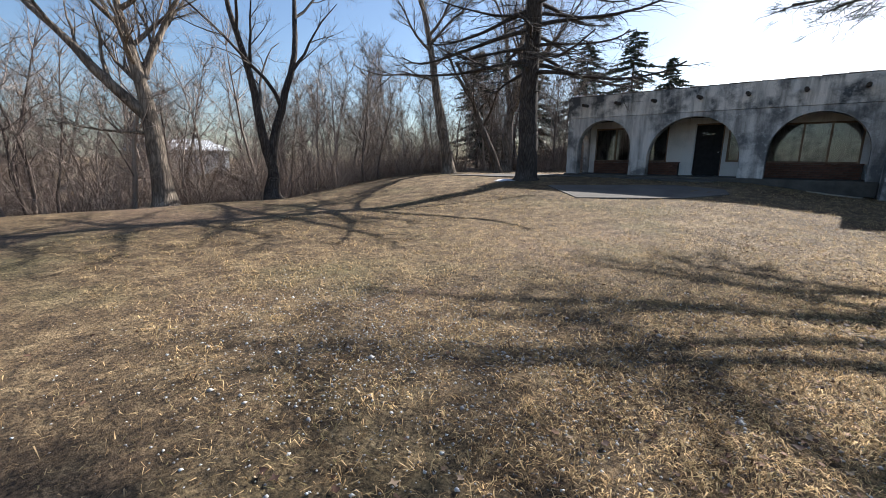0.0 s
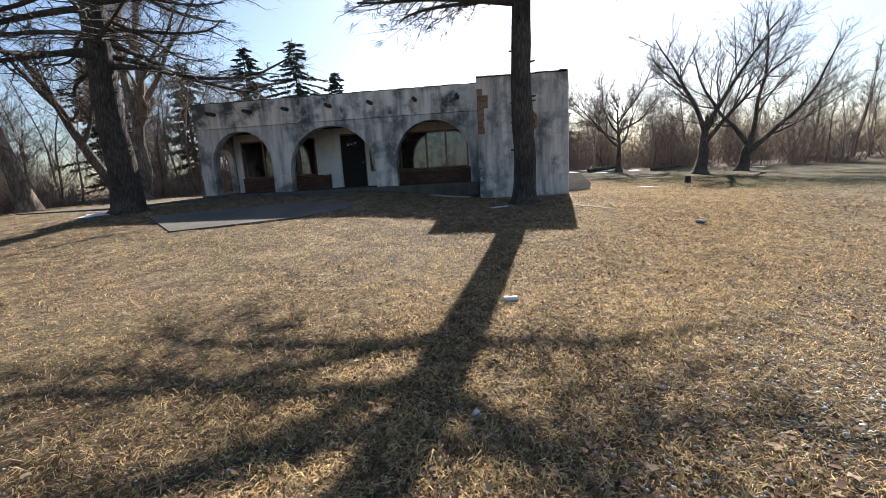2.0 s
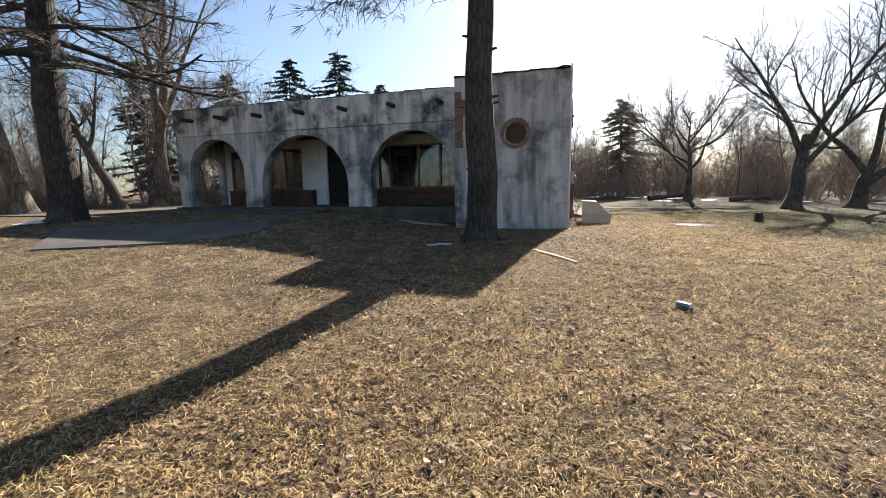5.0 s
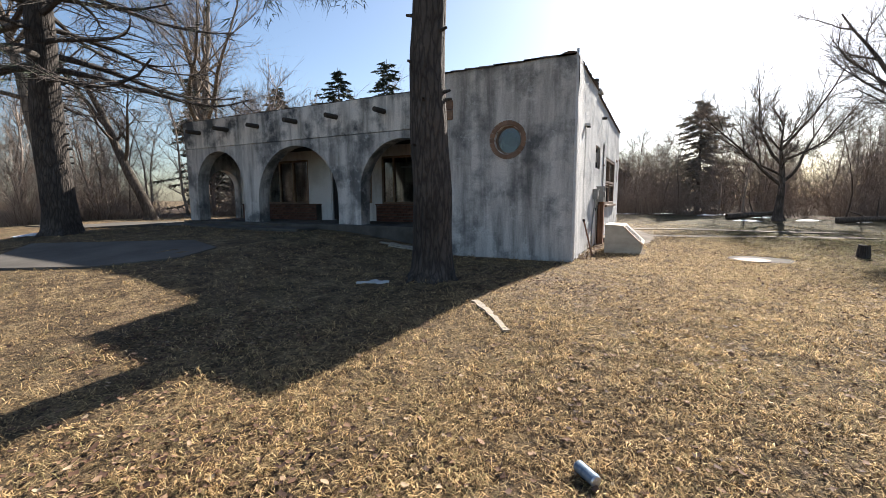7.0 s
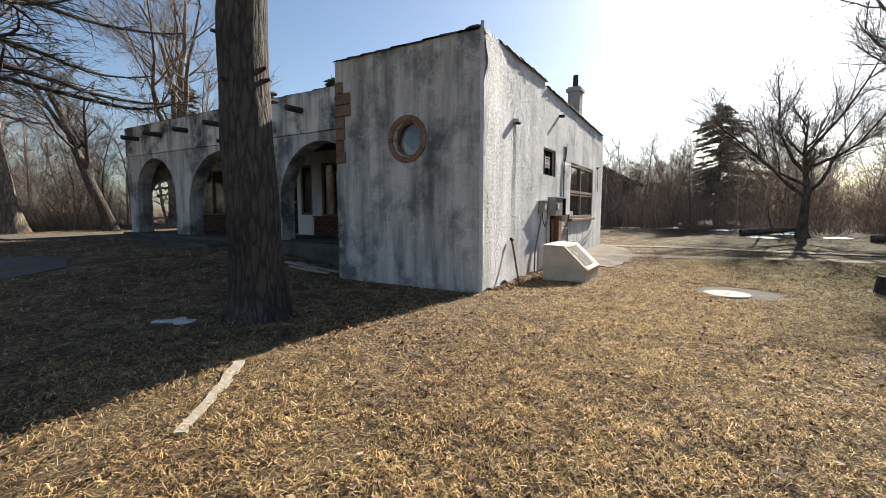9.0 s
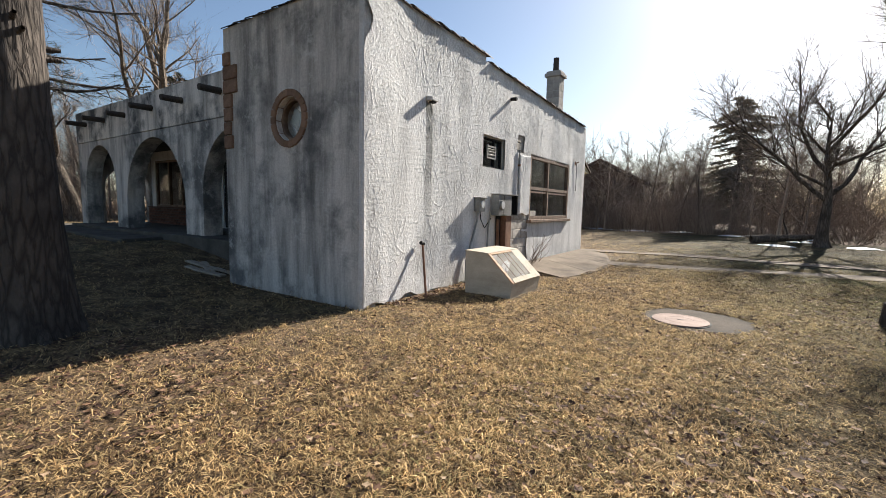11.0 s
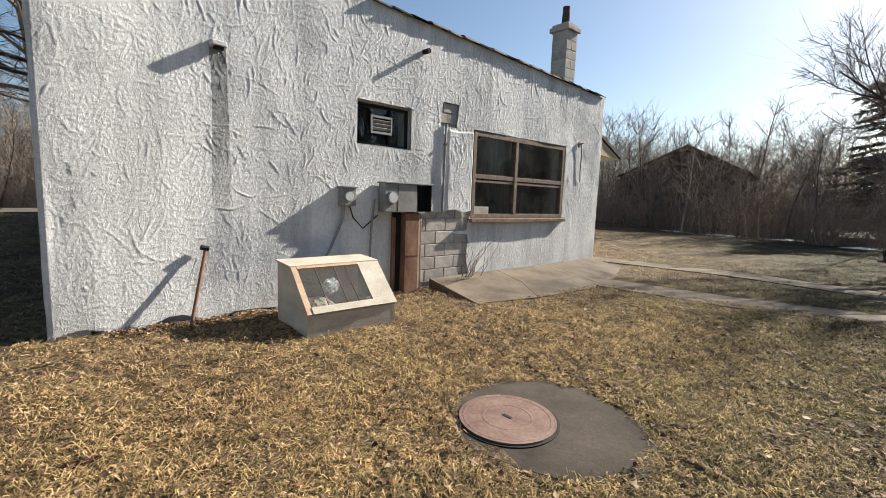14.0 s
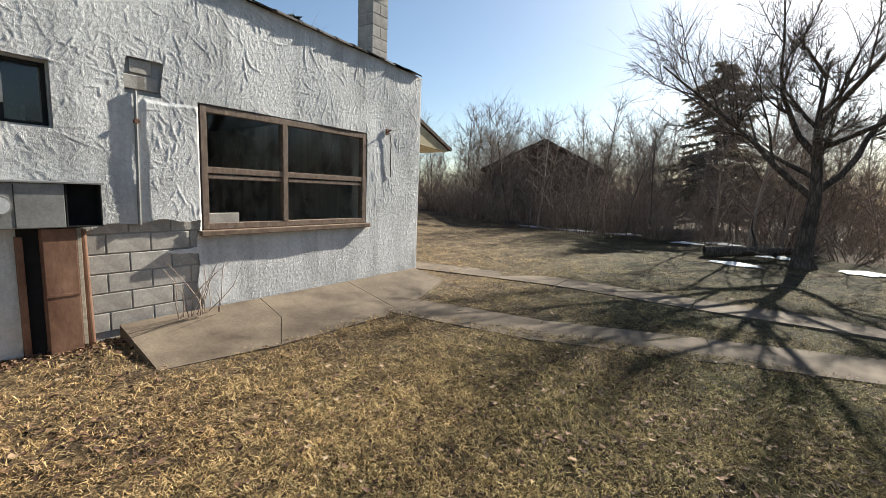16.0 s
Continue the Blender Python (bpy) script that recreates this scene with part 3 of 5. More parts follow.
def window(name, label, at, w, h, mull, rails, mat, glass, turn=0.0, fr=0.07, dep=0.09, sill=None, pane_y=0.05):
    """Framed window; local x along the wall, y inwards, z up. mull: upright places, rails: (from, to, height) bars."""
    e = thing(name, at, label, "window", kind="structure", turn=turn)
    fm = bmesh.new()
    add_box(fm, (0, 0, 0), (fr, dep, h), 0.006)
    add_box(fm, (w - fr, 0, 0), (w, dep, h), 0.006)
    add_box(fm, (fr, 0.002, h - fr), (w - fr, dep, h), 0.006)
    add_box(fm, (fr, 0.002, 0), (w - fr, dep, fr), 0.006)
    o = part("window_frame", fm, mat, e)
    for x in mull:
        o = box("mullion", (x - fr / 2, -0.004, fr), (x + fr / 2, dep + 0.004, h - fr), mat, e, 0.006)
    for a, b, z in rails:
        box("rail", (a, 0.004, z - fr * 0.5), (b, dep - 0.004, z + fr * 0.5), mat, e, 0.006)
    cuts = [fr * 0.6, *mull, w - fr * 0.6]
    for a, b in zip(cuts, cuts[1:]):
        levels = [fr * 0.6, *[z for p, q, z in rails if p < (a + b) / 2 < q], h - fr * 0.6]
        for c, d in zip(levels, levels[1:]):
            p = box("pane", (a, pane_y, c), (b, pane_y + 0.006, d), glass, e)
            p.visible_shadow = False
    if sill:
        box("window_sill", (-0.06, -sill, -0.07), (w + 0.04, dep, -0.005), M_SILL, e, 0.008, "worn projecting sill")
    return e


window("window_1", "wide dark porch window in a brown frame", (-13.3, 2.72, 1.07), 3.37, 1.59, (1.0, 1.9, 2.6), (), M_SILL, M_GLASS)
window("window_2", "narrow side light beside the front door", (-7.6, 2.72, 1.1), 0.5, 1.5, (), (), M_SILL, M_GLASS_DIRTY)
window("window_3", "broad dusty picture window behind the arch", (-6.7, 2.72, 1.07), 3.3, 1.55, (0.46, 1.55, 2.37), (), M_SILL, M_GLASS)
bw = window("window_4", "brown wooden four-part window with a worn sill", (0.01, 4.84, SILLB), 2.595, HEADB - SILLB, (1.1,),
            ((0.05, 1.08, 0.70), (1.12, 2.55, 0.70)), M_FRAME, M_GLASS, 90, 0.075, 0.1, 0.09)
for a, b in ((0.08, 1.05), (1.15, 2.5)):
    box("sash_rail", (a, 0.012, 0.60), (b, 0.06, 0.645), M_FRAME, bw, 0.005)
small = window("window_5", "small high window fitted with a louvred vent", (-0.06, 2.70, 2.03), 0.85, 0.545, (0.55,), (), M_BLACK, M_GLASS, 90, 0.03, 0.05)
vent = thing("vent_grille", (-0.045, 2.92, 2.19), "pale louvred metal vent set in a small window", "vent", turn=90)
box("vent_frame", (0, -0.02, 0), (0.34, 0.01, 0.03), M_METAL, vent)
box("vent_frame", (0, -0.02, 0.21), (0.34, 0.01, 0.24), M_METAL, vent)
box("vent_frame", (0, -0.02, 0.03), (0.025, 0.01, 0.21), M_METAL, vent)
box("vent_frame", (0.315, -0.02, 0.03), (0.34, 0.01, 0.21), M_METAL, vent)
for s in range(3):
    o = box("slat", (0.026, -0.012, -0.02), (0.314, 0.006, 0.02), M_METAL, vent)
    o.matrix_local = pose(0, 0, 0.07 + s * 0.05, 35, 0, 0)
rw = thing("window_6", (-1.3, TY, 2.44), "round window in a brown brick ring with a diamond pane", "window", kind="structure")
bm = bmesh.new()
for r0, r1, y0, y1 in ((0.255, 0.302, 0.08, 0.16),):
    for s in range(40):
        a, b = s * math.tau / 40, (s + 1) * math.tau / 40
        p = [(r * math.cos(t), y, r * math.sin(t)) for t in (a, b) for r in (r0, r1) for y in (y0, y1)]
        v = [bm.verts.new(q) for q in p]
        for q in ((0, 1, 5, 4), (2, 3, 7, 6), (0, 2, 6, 4), (1, 3, 7, 5)):
            bm.faces.new([v[t] for t in q])
bmesh.ops.remove_doubles(bm, verts=bm.verts, dist=1e-4)
part("window_frame", bm, M_SILL, rw)
cyl("pane", (0, 0.12, 0), (0, 0.126, 0), 0.26, M_GLASS, rw, seg=40)
dia = bmesh.new()
add_box(dia, (-0.12, 0.10, -0.12), (0.12, 0.112, 0.12), 0.003)
d = part("diamond_pane", dia, M_GLASS_DIRTY, rw, "pale diamond-shaped pane")
d.matrix_local = pose(0.03, 0, 0.0, 0, 38, 0)
me_ring = None
for s in range(22):
    a = s * math.tau / 22
    if me_ring is None:
        bm = bmesh.new()
        add_box(bm, (0.298, -0.03, -0.048), (0.392, 0.14, 0.048), 0.006)
        o = part("brick", bm, M_RINGBRICK, rw)
        me_ring = o.data
    else:
        o = new("brick", me_ring)
        o.parent = rw
    o.matrix_local = pose(0, 0, 0, 0, math.degrees(a), 0)

# door
door = thing("door_1", (-8.88, 2.72, PF), "dark front door standing ajar in a pale frame", "door", kind="structure")
box("door_frame", (0, 0, 0), (0.05, 0.12, 2.22), M_PALE, door, 0.005)
box("door_frame", (1.08, 0, 0), (1.13, 0.12, 2.22), M_SILL, door, 0.005)
box("door_frame", (0.05, 0.002, 2.16), (1.08, 0.12, 2.22), M_SILL, door, 0.005)
leaf = box("door_leaf", (0.06, 0.04, 0.02), (1.07, 0.085, 2.15), M_BLACK, door, 0.004, "black panelled door leaf")
for s in range(3):
    box("light", (0.30 + s * 0.17, 0.032, 1.72), (0.40 + s * 0.17, 0.042, 1.84), M_GLASS_DIRTY, leaf)
cyl("knob", (0.98, 0.0, 1.0), (0.98, 0.04, 1.0), 0.03, M_METAL, leaf)
lamp = thing("strip_light", (-6.6, 4.7, 2.42), "white tube lamp fixed inside the room", "lamp")
box("housing", (-0.6, -0.05, -0.03), (0.6, 0.05, 0.03), M_PALE, lamp, 0.01)
box("bracket", (-0.4, -0.02, 0.03), (-0.36, 0.02, 0.56), M_METAL, lamp)

# brick apron walls under the porch windows
BM = {}


def brick_piece(parent, size, at, mat, name="brick", bevel=0.006):
    key = (tuple(round(s, 3) for s in size), mat.name)
    if key not in BM:
        bm = bmesh.new()
        add_box(bm, [-s / 2 for s in size], [s / 2 for s in size])
        bmesh.ops.bevel(bm, geom=bm.edges[:], offset=bevel, segments=1, affect="EDGES")
        o = part(name, bm, mat, parent)
        BM[key] = o.data
    else:
        o = new(name, BM[key])
        o.parent = parent
    o.location = at
    return o


for x0, x1 in ((-13.2, -9.35), (-6.75, -3.3)):
    apron = thing("brick_apron", (0, 0, 0), "low dark red brick wall under a porch window", "brick wall", kind="structure")
    box("mortar_core", (x0, 2.44, PF), (x1, 2.695, 1.03), M_PAD, apron)
    box("cap", (x0 - 0.02, 2.40, 1.035), (x1 + 0.02, 2.698, 1.075), M_BRICK, apron, 0.006)
    for c in range(6):
        x = x0 + (0.0 if c % 2 else -0.12)
        while x < x1 - 0.05:
            a, b = max(x, x0), min(x + 0.235, x1)
            if b - a > 0.05:
                brick_piece(apron, (round(b - a - 0.012, 3), 0.03, 0.075), ((a + b) / 2, 2.432, PF + 0.045 + c * 0.088), M_BRICK)
            x += 0.235

# ---- roof beams, copings, patches ----
for s, x in enumerate((-13.04, -11.57, -10.1, -8.42, -6.85, -5.19, -3.65)):
    bm = bmesh.new()
    ln = (0.5, 0.52, 0.42, 0.5, 0.46, 0.45, 0.42)[s]
    add_cyl(bm, (0, 0.3, 0), (0, -ln, -0.015), 0.078, 0.068, 12)
    for v in bm.verts:
        v.co += Vector(noise.noise_vector(v.co * 9 + Vector((s, 0, 0)))) * 0.008
    o = part("roof_beam", bm, M_BEAM)
    o.location = (x, FY, 3.58)
    tagged(o, "dark round timber beam end sticking out of the parapet", "beam", "row of beam ends")


def coping(name, label, spots, way):
    """Ridge tiles in a row; spots: points along the wall top, way: turn in degrees."""
    e = struct(name, label, "coping")
    bm = bmesh.new()
    r, seg, ln = 0.17, 8, 0.36
    for y in (0, ln):
        k = 1.0 if y == 0 else 0.88
        for s in range(seg + 1):
            a = math.pi * s / seg
            bm.verts.new((r * k * math.cos(a) * 1.05, y, 0.075 * k * math.sin(a)))
    bm.verts.ensure_lookup_table()
    for s in range(seg):
        bm.faces.new([bm.verts[t] for t in (s, s + 1, s + seg + 2, s + seg + 1)])
    bmesh.ops.solidify(bm, geom=bm.faces[:], thickness=0.014)
    first = part("tile", bm, M_COPING, e, smooth=False)
    rr = random.Random(len(spots))
    for s, (x, y, z, tilt) in enumerate(spots):
        o = first if s == 0 else new("tile", first.data)
        o.parent = e
        o.matrix_local = pose(x, y, z + rr.uniform(-0.008, 0.01), tilt + rr.uniform(-1.5, 1.5), 0, way + rr.uniform(-2, 2))


coping("coping_front", "dark ridge tiles along the arcade parapet", [(-13.9 + s * 0.335, FY + 0.19, 3.975, 0) for s in range(33)], -90)
coping("coping_tower", "dark ridge tiles on the end block", [(-2.93 + s * 0.325, TY + 0.14, 3.94, 0) for s in range(9)], -90)
coping("coping_side", "dark ridge tiles stepping down the side wall", [(-0.10, TY + 0.05 + s * 0.325, side_top(TY + 0.05 + s * 0.325 + 0.1) - 0.005, -2.4) for s in range(28)], 0)
patch = thing("block_patch", (0, 0, 0), "bare brown block edge where stucco has fallen away", "masonry patch", kind="structure")
for s, (a, b, c, d) in enumerate(((-3.02, -2.84, 3.38, 3.58), (-3.02, -2.66, 3.17, 3.37), (-3.02, -2.66, 2.96, 3.16), (-3.02, -2.8, 2.75, 2.95), (-3.02, -2.8, 2.54, 2.74),
                                  (-3.02, -2.84, 2.33, 2.53), (-3.02, -2.8, 2.12, 2.32))):
    brick_piece(patch, (b - a, 0.05, d - c), ((a + b) / 2 + 0.1, TY - 0.012, (c + d) / 2), M_RINGBRICK, "block", 0.01)
# bare block courses low on the side wall
for c in range(6):
    x = 3.5 + (0.2 if c % 2 else 0.0)
    while x < 4.95:
        brick_piece(side, (0.022, 0.386, 0.19), (-0.022, x + 0.2, 0.03 + 0.1 + c * 0.2), M_BLOCK, "block", 0.006)
        x += 0.398
for x, z in ((4.22, 2.56), (4.34, 2.56), (4.28, 2.72)):
    brick_piece(side, (0.022, 0.2, 0.14), (-0.022, x, z), M_BLOCK, "block", 0.006)

# chimney
chim = thing("chimney", (-0.84, 8.38, 3.5), "square block chimney with a round clay flue", "chimney")
chim.scale = (0.8, 0.8, 1)
for c in range(8):
    for s in range(2):
        a = 0.245
        if c % 2:
            brick_piece(chim, (0.238, 0.486, 0.19), (-a / 2 + s * a, 0, 0.1 + c * 0.2), M_BLOCK, "block", 0.008)
        else:
            brick_piece(chim, (0.486, 0.238, 0.19), (0, -a / 2 + s * a, 0.1 + c * 0.2), M_BLOCK, "block", 0.008)
box("core", (-0.235, -0.235, 0), (0.235, 0.235, 1.6), M_MORTAR, chim)
box("cap", (-0.31, -0.31, 1.6), (0.31, 0.31, 1.70), M_BLOCK, chim, 0.015)
box("cap_step", (-0.26, -0.26, 1.702), (0.26, 0.26, 1.76), M_BLOCK, chim, 0.01)
cyl("flue", (0, 0, 1.76), (0, 0, 2.16), 0.115, M_COPING, chim, 0.1, 18, "dark clay flue pipe")

# ---- things on the side wall ----
scup = thing("roof_spout", (0.0, 1.03, 2.86), "short white spout sticking out of the stucco wall", "spout")
bm = bmesh.new()
add_box(bm, (0, -0.075, -0.05), (0.13, 0.075, 0.02), 0.01)
for v in bm.verts:
    if v.co.z > 0:
        v.co.z += 0.05 * (1 - abs(v.co.y) / 0.075) - 0.2 * v.co.x
part("hood", bm, M_WHITE, scup)
box("mouth", (0.05, -0.045, -0.075), (0.12, 0.045, -0.052), M_BLACK, scup)
drip = thing("pipe_stub", (0.0, 3.75, 3.42), "small dark pipe stub high on the wall", "pipe")
cyl("pipe", (-0.03, 0, 0), (0.14, 0, -0.01), 0.035, M_BLACK, drip)
hook = thing("cable_hook", (0.0, 7.9, 2.55), "rusty cable bracket with a loose wire", "bracket")
box("plate", (0.015, -0.03, -0.05), (0.04, 0.03, 0.05), M_RUST, hook, 0.004)
cyl("arm", (0.03, 0, 0), (0.12, 0, 0.03), 0.012, M_RUST, hook, seg=8)
st = Sticks()
st.tube([(0.04, 0.05, 0), (0.04, 0.09, -0.2), (0.04, 0.08, -0.5), (0.035, 0.1, -0.75)], [0.008] * 4, 5)
arrays("wire", *st.rows(), M_BLACK, hook)

panel = thing("meter_panel", (0.0, 3.02, 1.13), "grey electric meter panel, one door missing", "electric panel")
pb = bmesh.new()
add_box(pb, (0.03, 0, 0), (0.2, 0.54, 0.39), 0.008)
cabinet = part("cabinet", pb, M_METAL, panel)
box("door_gap", (0.199, 0.205, 0.012), (0.203, 0.213, 0.375), M_BLACK, cabinet)
box("top_lip", (0.02, -0.02, 0.392), (0.225, 0.83, 0.41), M_METAL, panel, 0.003)
for q, (lo, hi) in enumerate((((0.03, 0.545, 0), (0.045, 0.81, 0.39)), ((0.045, 0.545, 0), (0.2, 0.555, 0.39)), ((0.045, 0.8, 0), (0.2, 0.81, 0.39)), ((0.045, 0.555, 0), (0.2, 0.8, 0.012)))):
    box("open_box", lo, hi, M_BLACK, panel)
rim = bmesh.new()
add_cyl(rim, (0.19, 0.11, 0.2), (0.235, 0.11, 0.2), 0.09, 0.085, 24)
part("meter_socket", rim, M_METAL, cabinet, "round meter socket ring")
cyl("socket_hole", (0.2, 0.11, 0.2), (0.238, 0.11, 0.2), 0.07, M_PALE, cabinet, seg=24)
duct = thing("rusted_duct", (0.0, 3.25, -0.1), "rusted steel duct standing below the meter panel", "duct")
box("duct_body", (0.02, 0.0, 0.0), (0.05, 0.4, 1.22), M_BLACK, duct)
box("front_sheet", (0.05, 0.14, 0.0), (0.17, 0.38, 1.22), M_RUST, duct, 0.006, "rust-streaked steel sheet")
box("side_flange", (0.045, -0.02, 0.0), (0.09, 0.03, 1.15), M_RUST, duct, 0.004)
box("seam", (0.168, 0.14, 0.60), (0.176, 0.38, 0.62), M_RUST, duct)
box("strip", (0.05, 0.385, 0.1), (0.15, 0.42, 1.22), M_PALEWOOD, duct, 0.004, "peeling pale wood strip")
cyl("pipe", (0.1, 0.46, 0.05), (0.1, 0.44, 1.2), 0.03, M_RUST, duct)
meter = thing("junction_box", (0.0, 2.42, 1.2), "small grey junction box with a conduit", "junction box")
mb = bmesh.new()
add_box(mb, (0.02, 0, 0), (0.13, 0.2, 0.24), 0.01)
part("box", mb, M_METAL, meter)
box("hood", (0.01, -0.015, 0.235), (0.16, 0.215, 0.255), M_METAL, meter, 0.004)
cyl("window", (0.12, 0.1, 0.13), (0.145, 0.1, 0.13), 0.06, M_PALE, meter, seg=20)
st = Sticks()
st.tube([(0.06, 0.06, 0.0), (0.06, 0.05, -0.15), (0.05, -0.1, -0.5), (0.05, -0.28, -0.85), (0.06, -0.3, -1.25)], [0.018] * 5, 7)
arrays("conduit", *st.rows(), M_METAL, meter)
st = Sticks()
st.tube([(0.06, 0.14, 0.0), (0.05, 0.2, -0.15), (0.045, 0.35, -0.3), (0.05, 0.58, -0.12)], [0.009] * 4, 5)
arrays("cable", *st.rows(), M_BLACK, meter)
con = thing("conduit_pipe", (0, 4.19, 1.12), "thin grey conduit running up the wall", "conduit")
cyl("pipe", (0.03, 0, 0), (0.03, 0.02, 1.35), 0.017, M_METAL, con, seg=8)
cyl("clip", (0.0, 0.015, 1.05), (0.06, 0.015, 1.05), 0.025, M_RUST, con, seg=8)
st = Sticks()
st.tube([(0.09, 2.92, 1.3), (0.05, 2.90, 0.9), (0.05, 2.88, 0.4), (0.05, 2.88, 0.0)], [0.016] * 4, 7)
tagged(arrays("grey_cable", *st.rows(), M_METAL), "grey cable hanging beside the meter panel", "cable")
rod = thing("rusty_rod", (0.02, 0.86, 0.72), "rusty pipe leaning against the white wall", "pipe")
cyl("shaft", (0.05, 0, 0), (0.28, -0.2, -0.76), 0.018, M_RUST, rod, seg=9)
cyl("elbow", (0.05, 0.03, 0.0), (0.05, -0.045, 0.02), 0.028, M_BLACK, rod, seg=9)

# plywood hatch box with a wire screen
hb = thing("screened_box", (0.45, 1.48, -0.06), "tan plywood box with a sloping wire-screen front", "box")
prof = [(0.0, 0.0), (0.82, 0.0), (0.86, 0.24), (0.40, 0.68), (0.0, 0.70)]


def prism(name, pts, y0, y1, mat, parent, label=""):
    bm = bmesh.new()
    a = [bm.verts.new((x, y0, z)) for x, z in pts]
    b = [bm.verts.new((x, y1, z)) for x, z in pts]
    bm.faces.new(a), bm.faces.new(b[::-1])
    for s in range(len(pts)):
        t = (s + 1) % len(pts)
        bm.faces.new((a[s], a[t], b[t], b[s]))
    return part(name, bm, mat, parent, label)


W = 1.08
hb.scale = (0.94, 0.94, 0.94)
prism("side_panel", prof, 0.0, 0.025, M_PLY, hb)
prism("side_panel", prof, W - 0.025, W, M_PLY, hb)
box("back_panel", (0.0, 0.026, 0.0), (0.02, W - 0.026, 0.69), M_PLY, hb)
prism("top_panel", [(-0.01, 0.702), (0.42, 0.682), (0.42, 0.7), (-0.01, 0.72)], -0.02, W + 0.02, M_PLY, hb)
prism("front_panel", [(0.80, 0.0), (0.82, 0.0), (0.855, 0.235), (0.83, 0.235)], 0.026, W - 0.026, M_PLY, hb)
slope = [(0.40, 0.683), (0.86, 0.243), (0.872, 0.256), (0.412, 0.696)]
prism("frame_rail", slope, -0.012, 0.05, M_PLYEDGE, hb, "orange-stained slope rail")
prism("blank_panel", slope, 0.80, W + 0.012, M_PLY, hb, "plain plywood cover strip")
prism("lower_rail", [(0.80, 0.30), (0.86, 0.243), (0.88, 0.262), (0.82, 0.32)], 0.051, 0.799, M_PLY, hb)
prism("upper_rail", [(0.40, 0.683), (0.43, 0.655), (0.445, 0.67), (0.415, 0.698)], 0.051, 0.799, M_PLYEDGE, hb)
st = Sticks()
for s in range(46):
    y = 0.055 + s * 0.0163
    st.tube([(0.43, y, 0.668), (0.81, y, 0.305)], [0.0011] * 2, 3)
for s in range(32):
    q = s / 31
    st.tube([(0.43 + 0.38 * q, 0.052, 0.669 - 0.363 * q), (0.43 + 0.38 * q, 0.798, 0.669 - 0.363 * q)], [0.0011] * 2, 3)
arrays("wire_screen", *st.rows(), M_METAL, hb)


def crumpled(name, at, size, mat, seed):
    bm = bmesh.new()
    bmesh.ops.create_icosphere(bm, subdivisions=3, radius=1.0)
    for v in bm.verts:
        k = 1 + 0.35 * noise.noise(v.co * 2.2 + Vector((seed, 0, 0)))
        v.co = Vector([at[q] + v.co[q] * k * size[q] for q in range(3)])
    return part(name, bm, mat, hb, "crumpled pale paper behind the screen")


crumpled("inner_paper", (0.54, 0.40, 0.46), (0.04, 0.10, 0.09), M_PALE, 1)
crumpled("inner_paper", (0.52, 0.24, 0.22), (0.16, 0.2, 0.12), M_PALEWOOD, 4)
for y in (0.25, 0.48, 0.62):
    prism("screen_bar", [(0.43, 0.66), (0.81, 0.297), (0.817, 0.304), (0.437, 0.667)], y, y + 0.005, M_RUST, hb)
box("inner_litter", (0.02, 0.03, 0.0), (0.79, 0.79, 0.13), M_LITTER, hb, label="dead leaves heaped in the box")

# ---- paving ----
def slab(name, pts, thick, mat, label, lift=0.02, cat="slab", rough_edge=0.0, seed=1):
    rr = random.Random(seed)
    bm = bmesh.new()
    v = [bm.verts.new((x + rr.uniform(-rough_edge, rough_edge), y + rr.uniform(-rough_edge, rough_edge), z)) for x, y, z in pts]
    fc = bm.faces.new(v)
    ex = bmesh.ops.extrude_face_region(bm, geom=[fc])
    for q in ex["geom"]:
        if isinstance(q, bmesh.types.BMVert):
            q.co.z -= thick
    o = part(name, bm, mat)
    return tagged(o, label, cat, kind="structure")


def edge_z(x, y):
    return G(x, y) + 0.012 + (0.15 - 0.12 * x) * (x < 0.9)


for q in ([(0.06, 3.95), (1.2, 3.86), (1.42, 4.9), (0.75, 5.35), (0.06, 5.5)], [(0.06, 5.508), (0.755, 5.358), (1.422, 4.908), (1.5, 6.35), (1.33, 6.75), (0.06, 7.0)],
          [(0.06, 7.008), (1.33, 6.758), (1.2, 7.5), (0.8, 8.6), (0.06, 8.7)]):
    q = [(x, y, edge_z(x, y)) for x, y in q]
    slab("pavement_apron", q, 0.3, M_CONC, "stained brown cracked concrete apron along the side wall", rough_edge=0.002)
for s, (a, b) in enumerate((((1.3, 6.95), (3.22, 7.22)), ((3.24, 7.22), (5.0, 7.85)), ((5.02, 7.86), (7.4, 8.7)))):
    w = 0.40
    slab("pavement_path", [(a[0] + 0.06, a[1] - w, G(*a) + 0.010), (b[0] + 0.12, b[1] - w, G(*b) + 0.008), (b[0] - 0.1, b[1] + w, G(*b) + 0.012), (a[0] - 0.1, a[1] + w, G(*a) + 0.012)], 0.2, M_CONC,
         "damp concrete path slab in the grass", seed=s)
for s, (a, b) in enumerate((((-1.2, 9.45), (0.4, 9.75)), ((0.42, 9.75), (2.5, 10.0)), ((2.52, 10.0), (4.6, 10.05)), ((4.62, 10.05), (7.2, 10.1)))):
    w = 0.38
    slab("pavement_path", [(a[0], a[1] - w, G(*a) + 0.010), (b[0], b[1] - w, G(*b) + 0.010), (b[0], b[1] + w, G(*b) + 0.012), (a[0], a[1] + w, G(*a) + 0.012)], 0.2, M_CONC,
         "pale concrete path slab behind the house", seed=s)
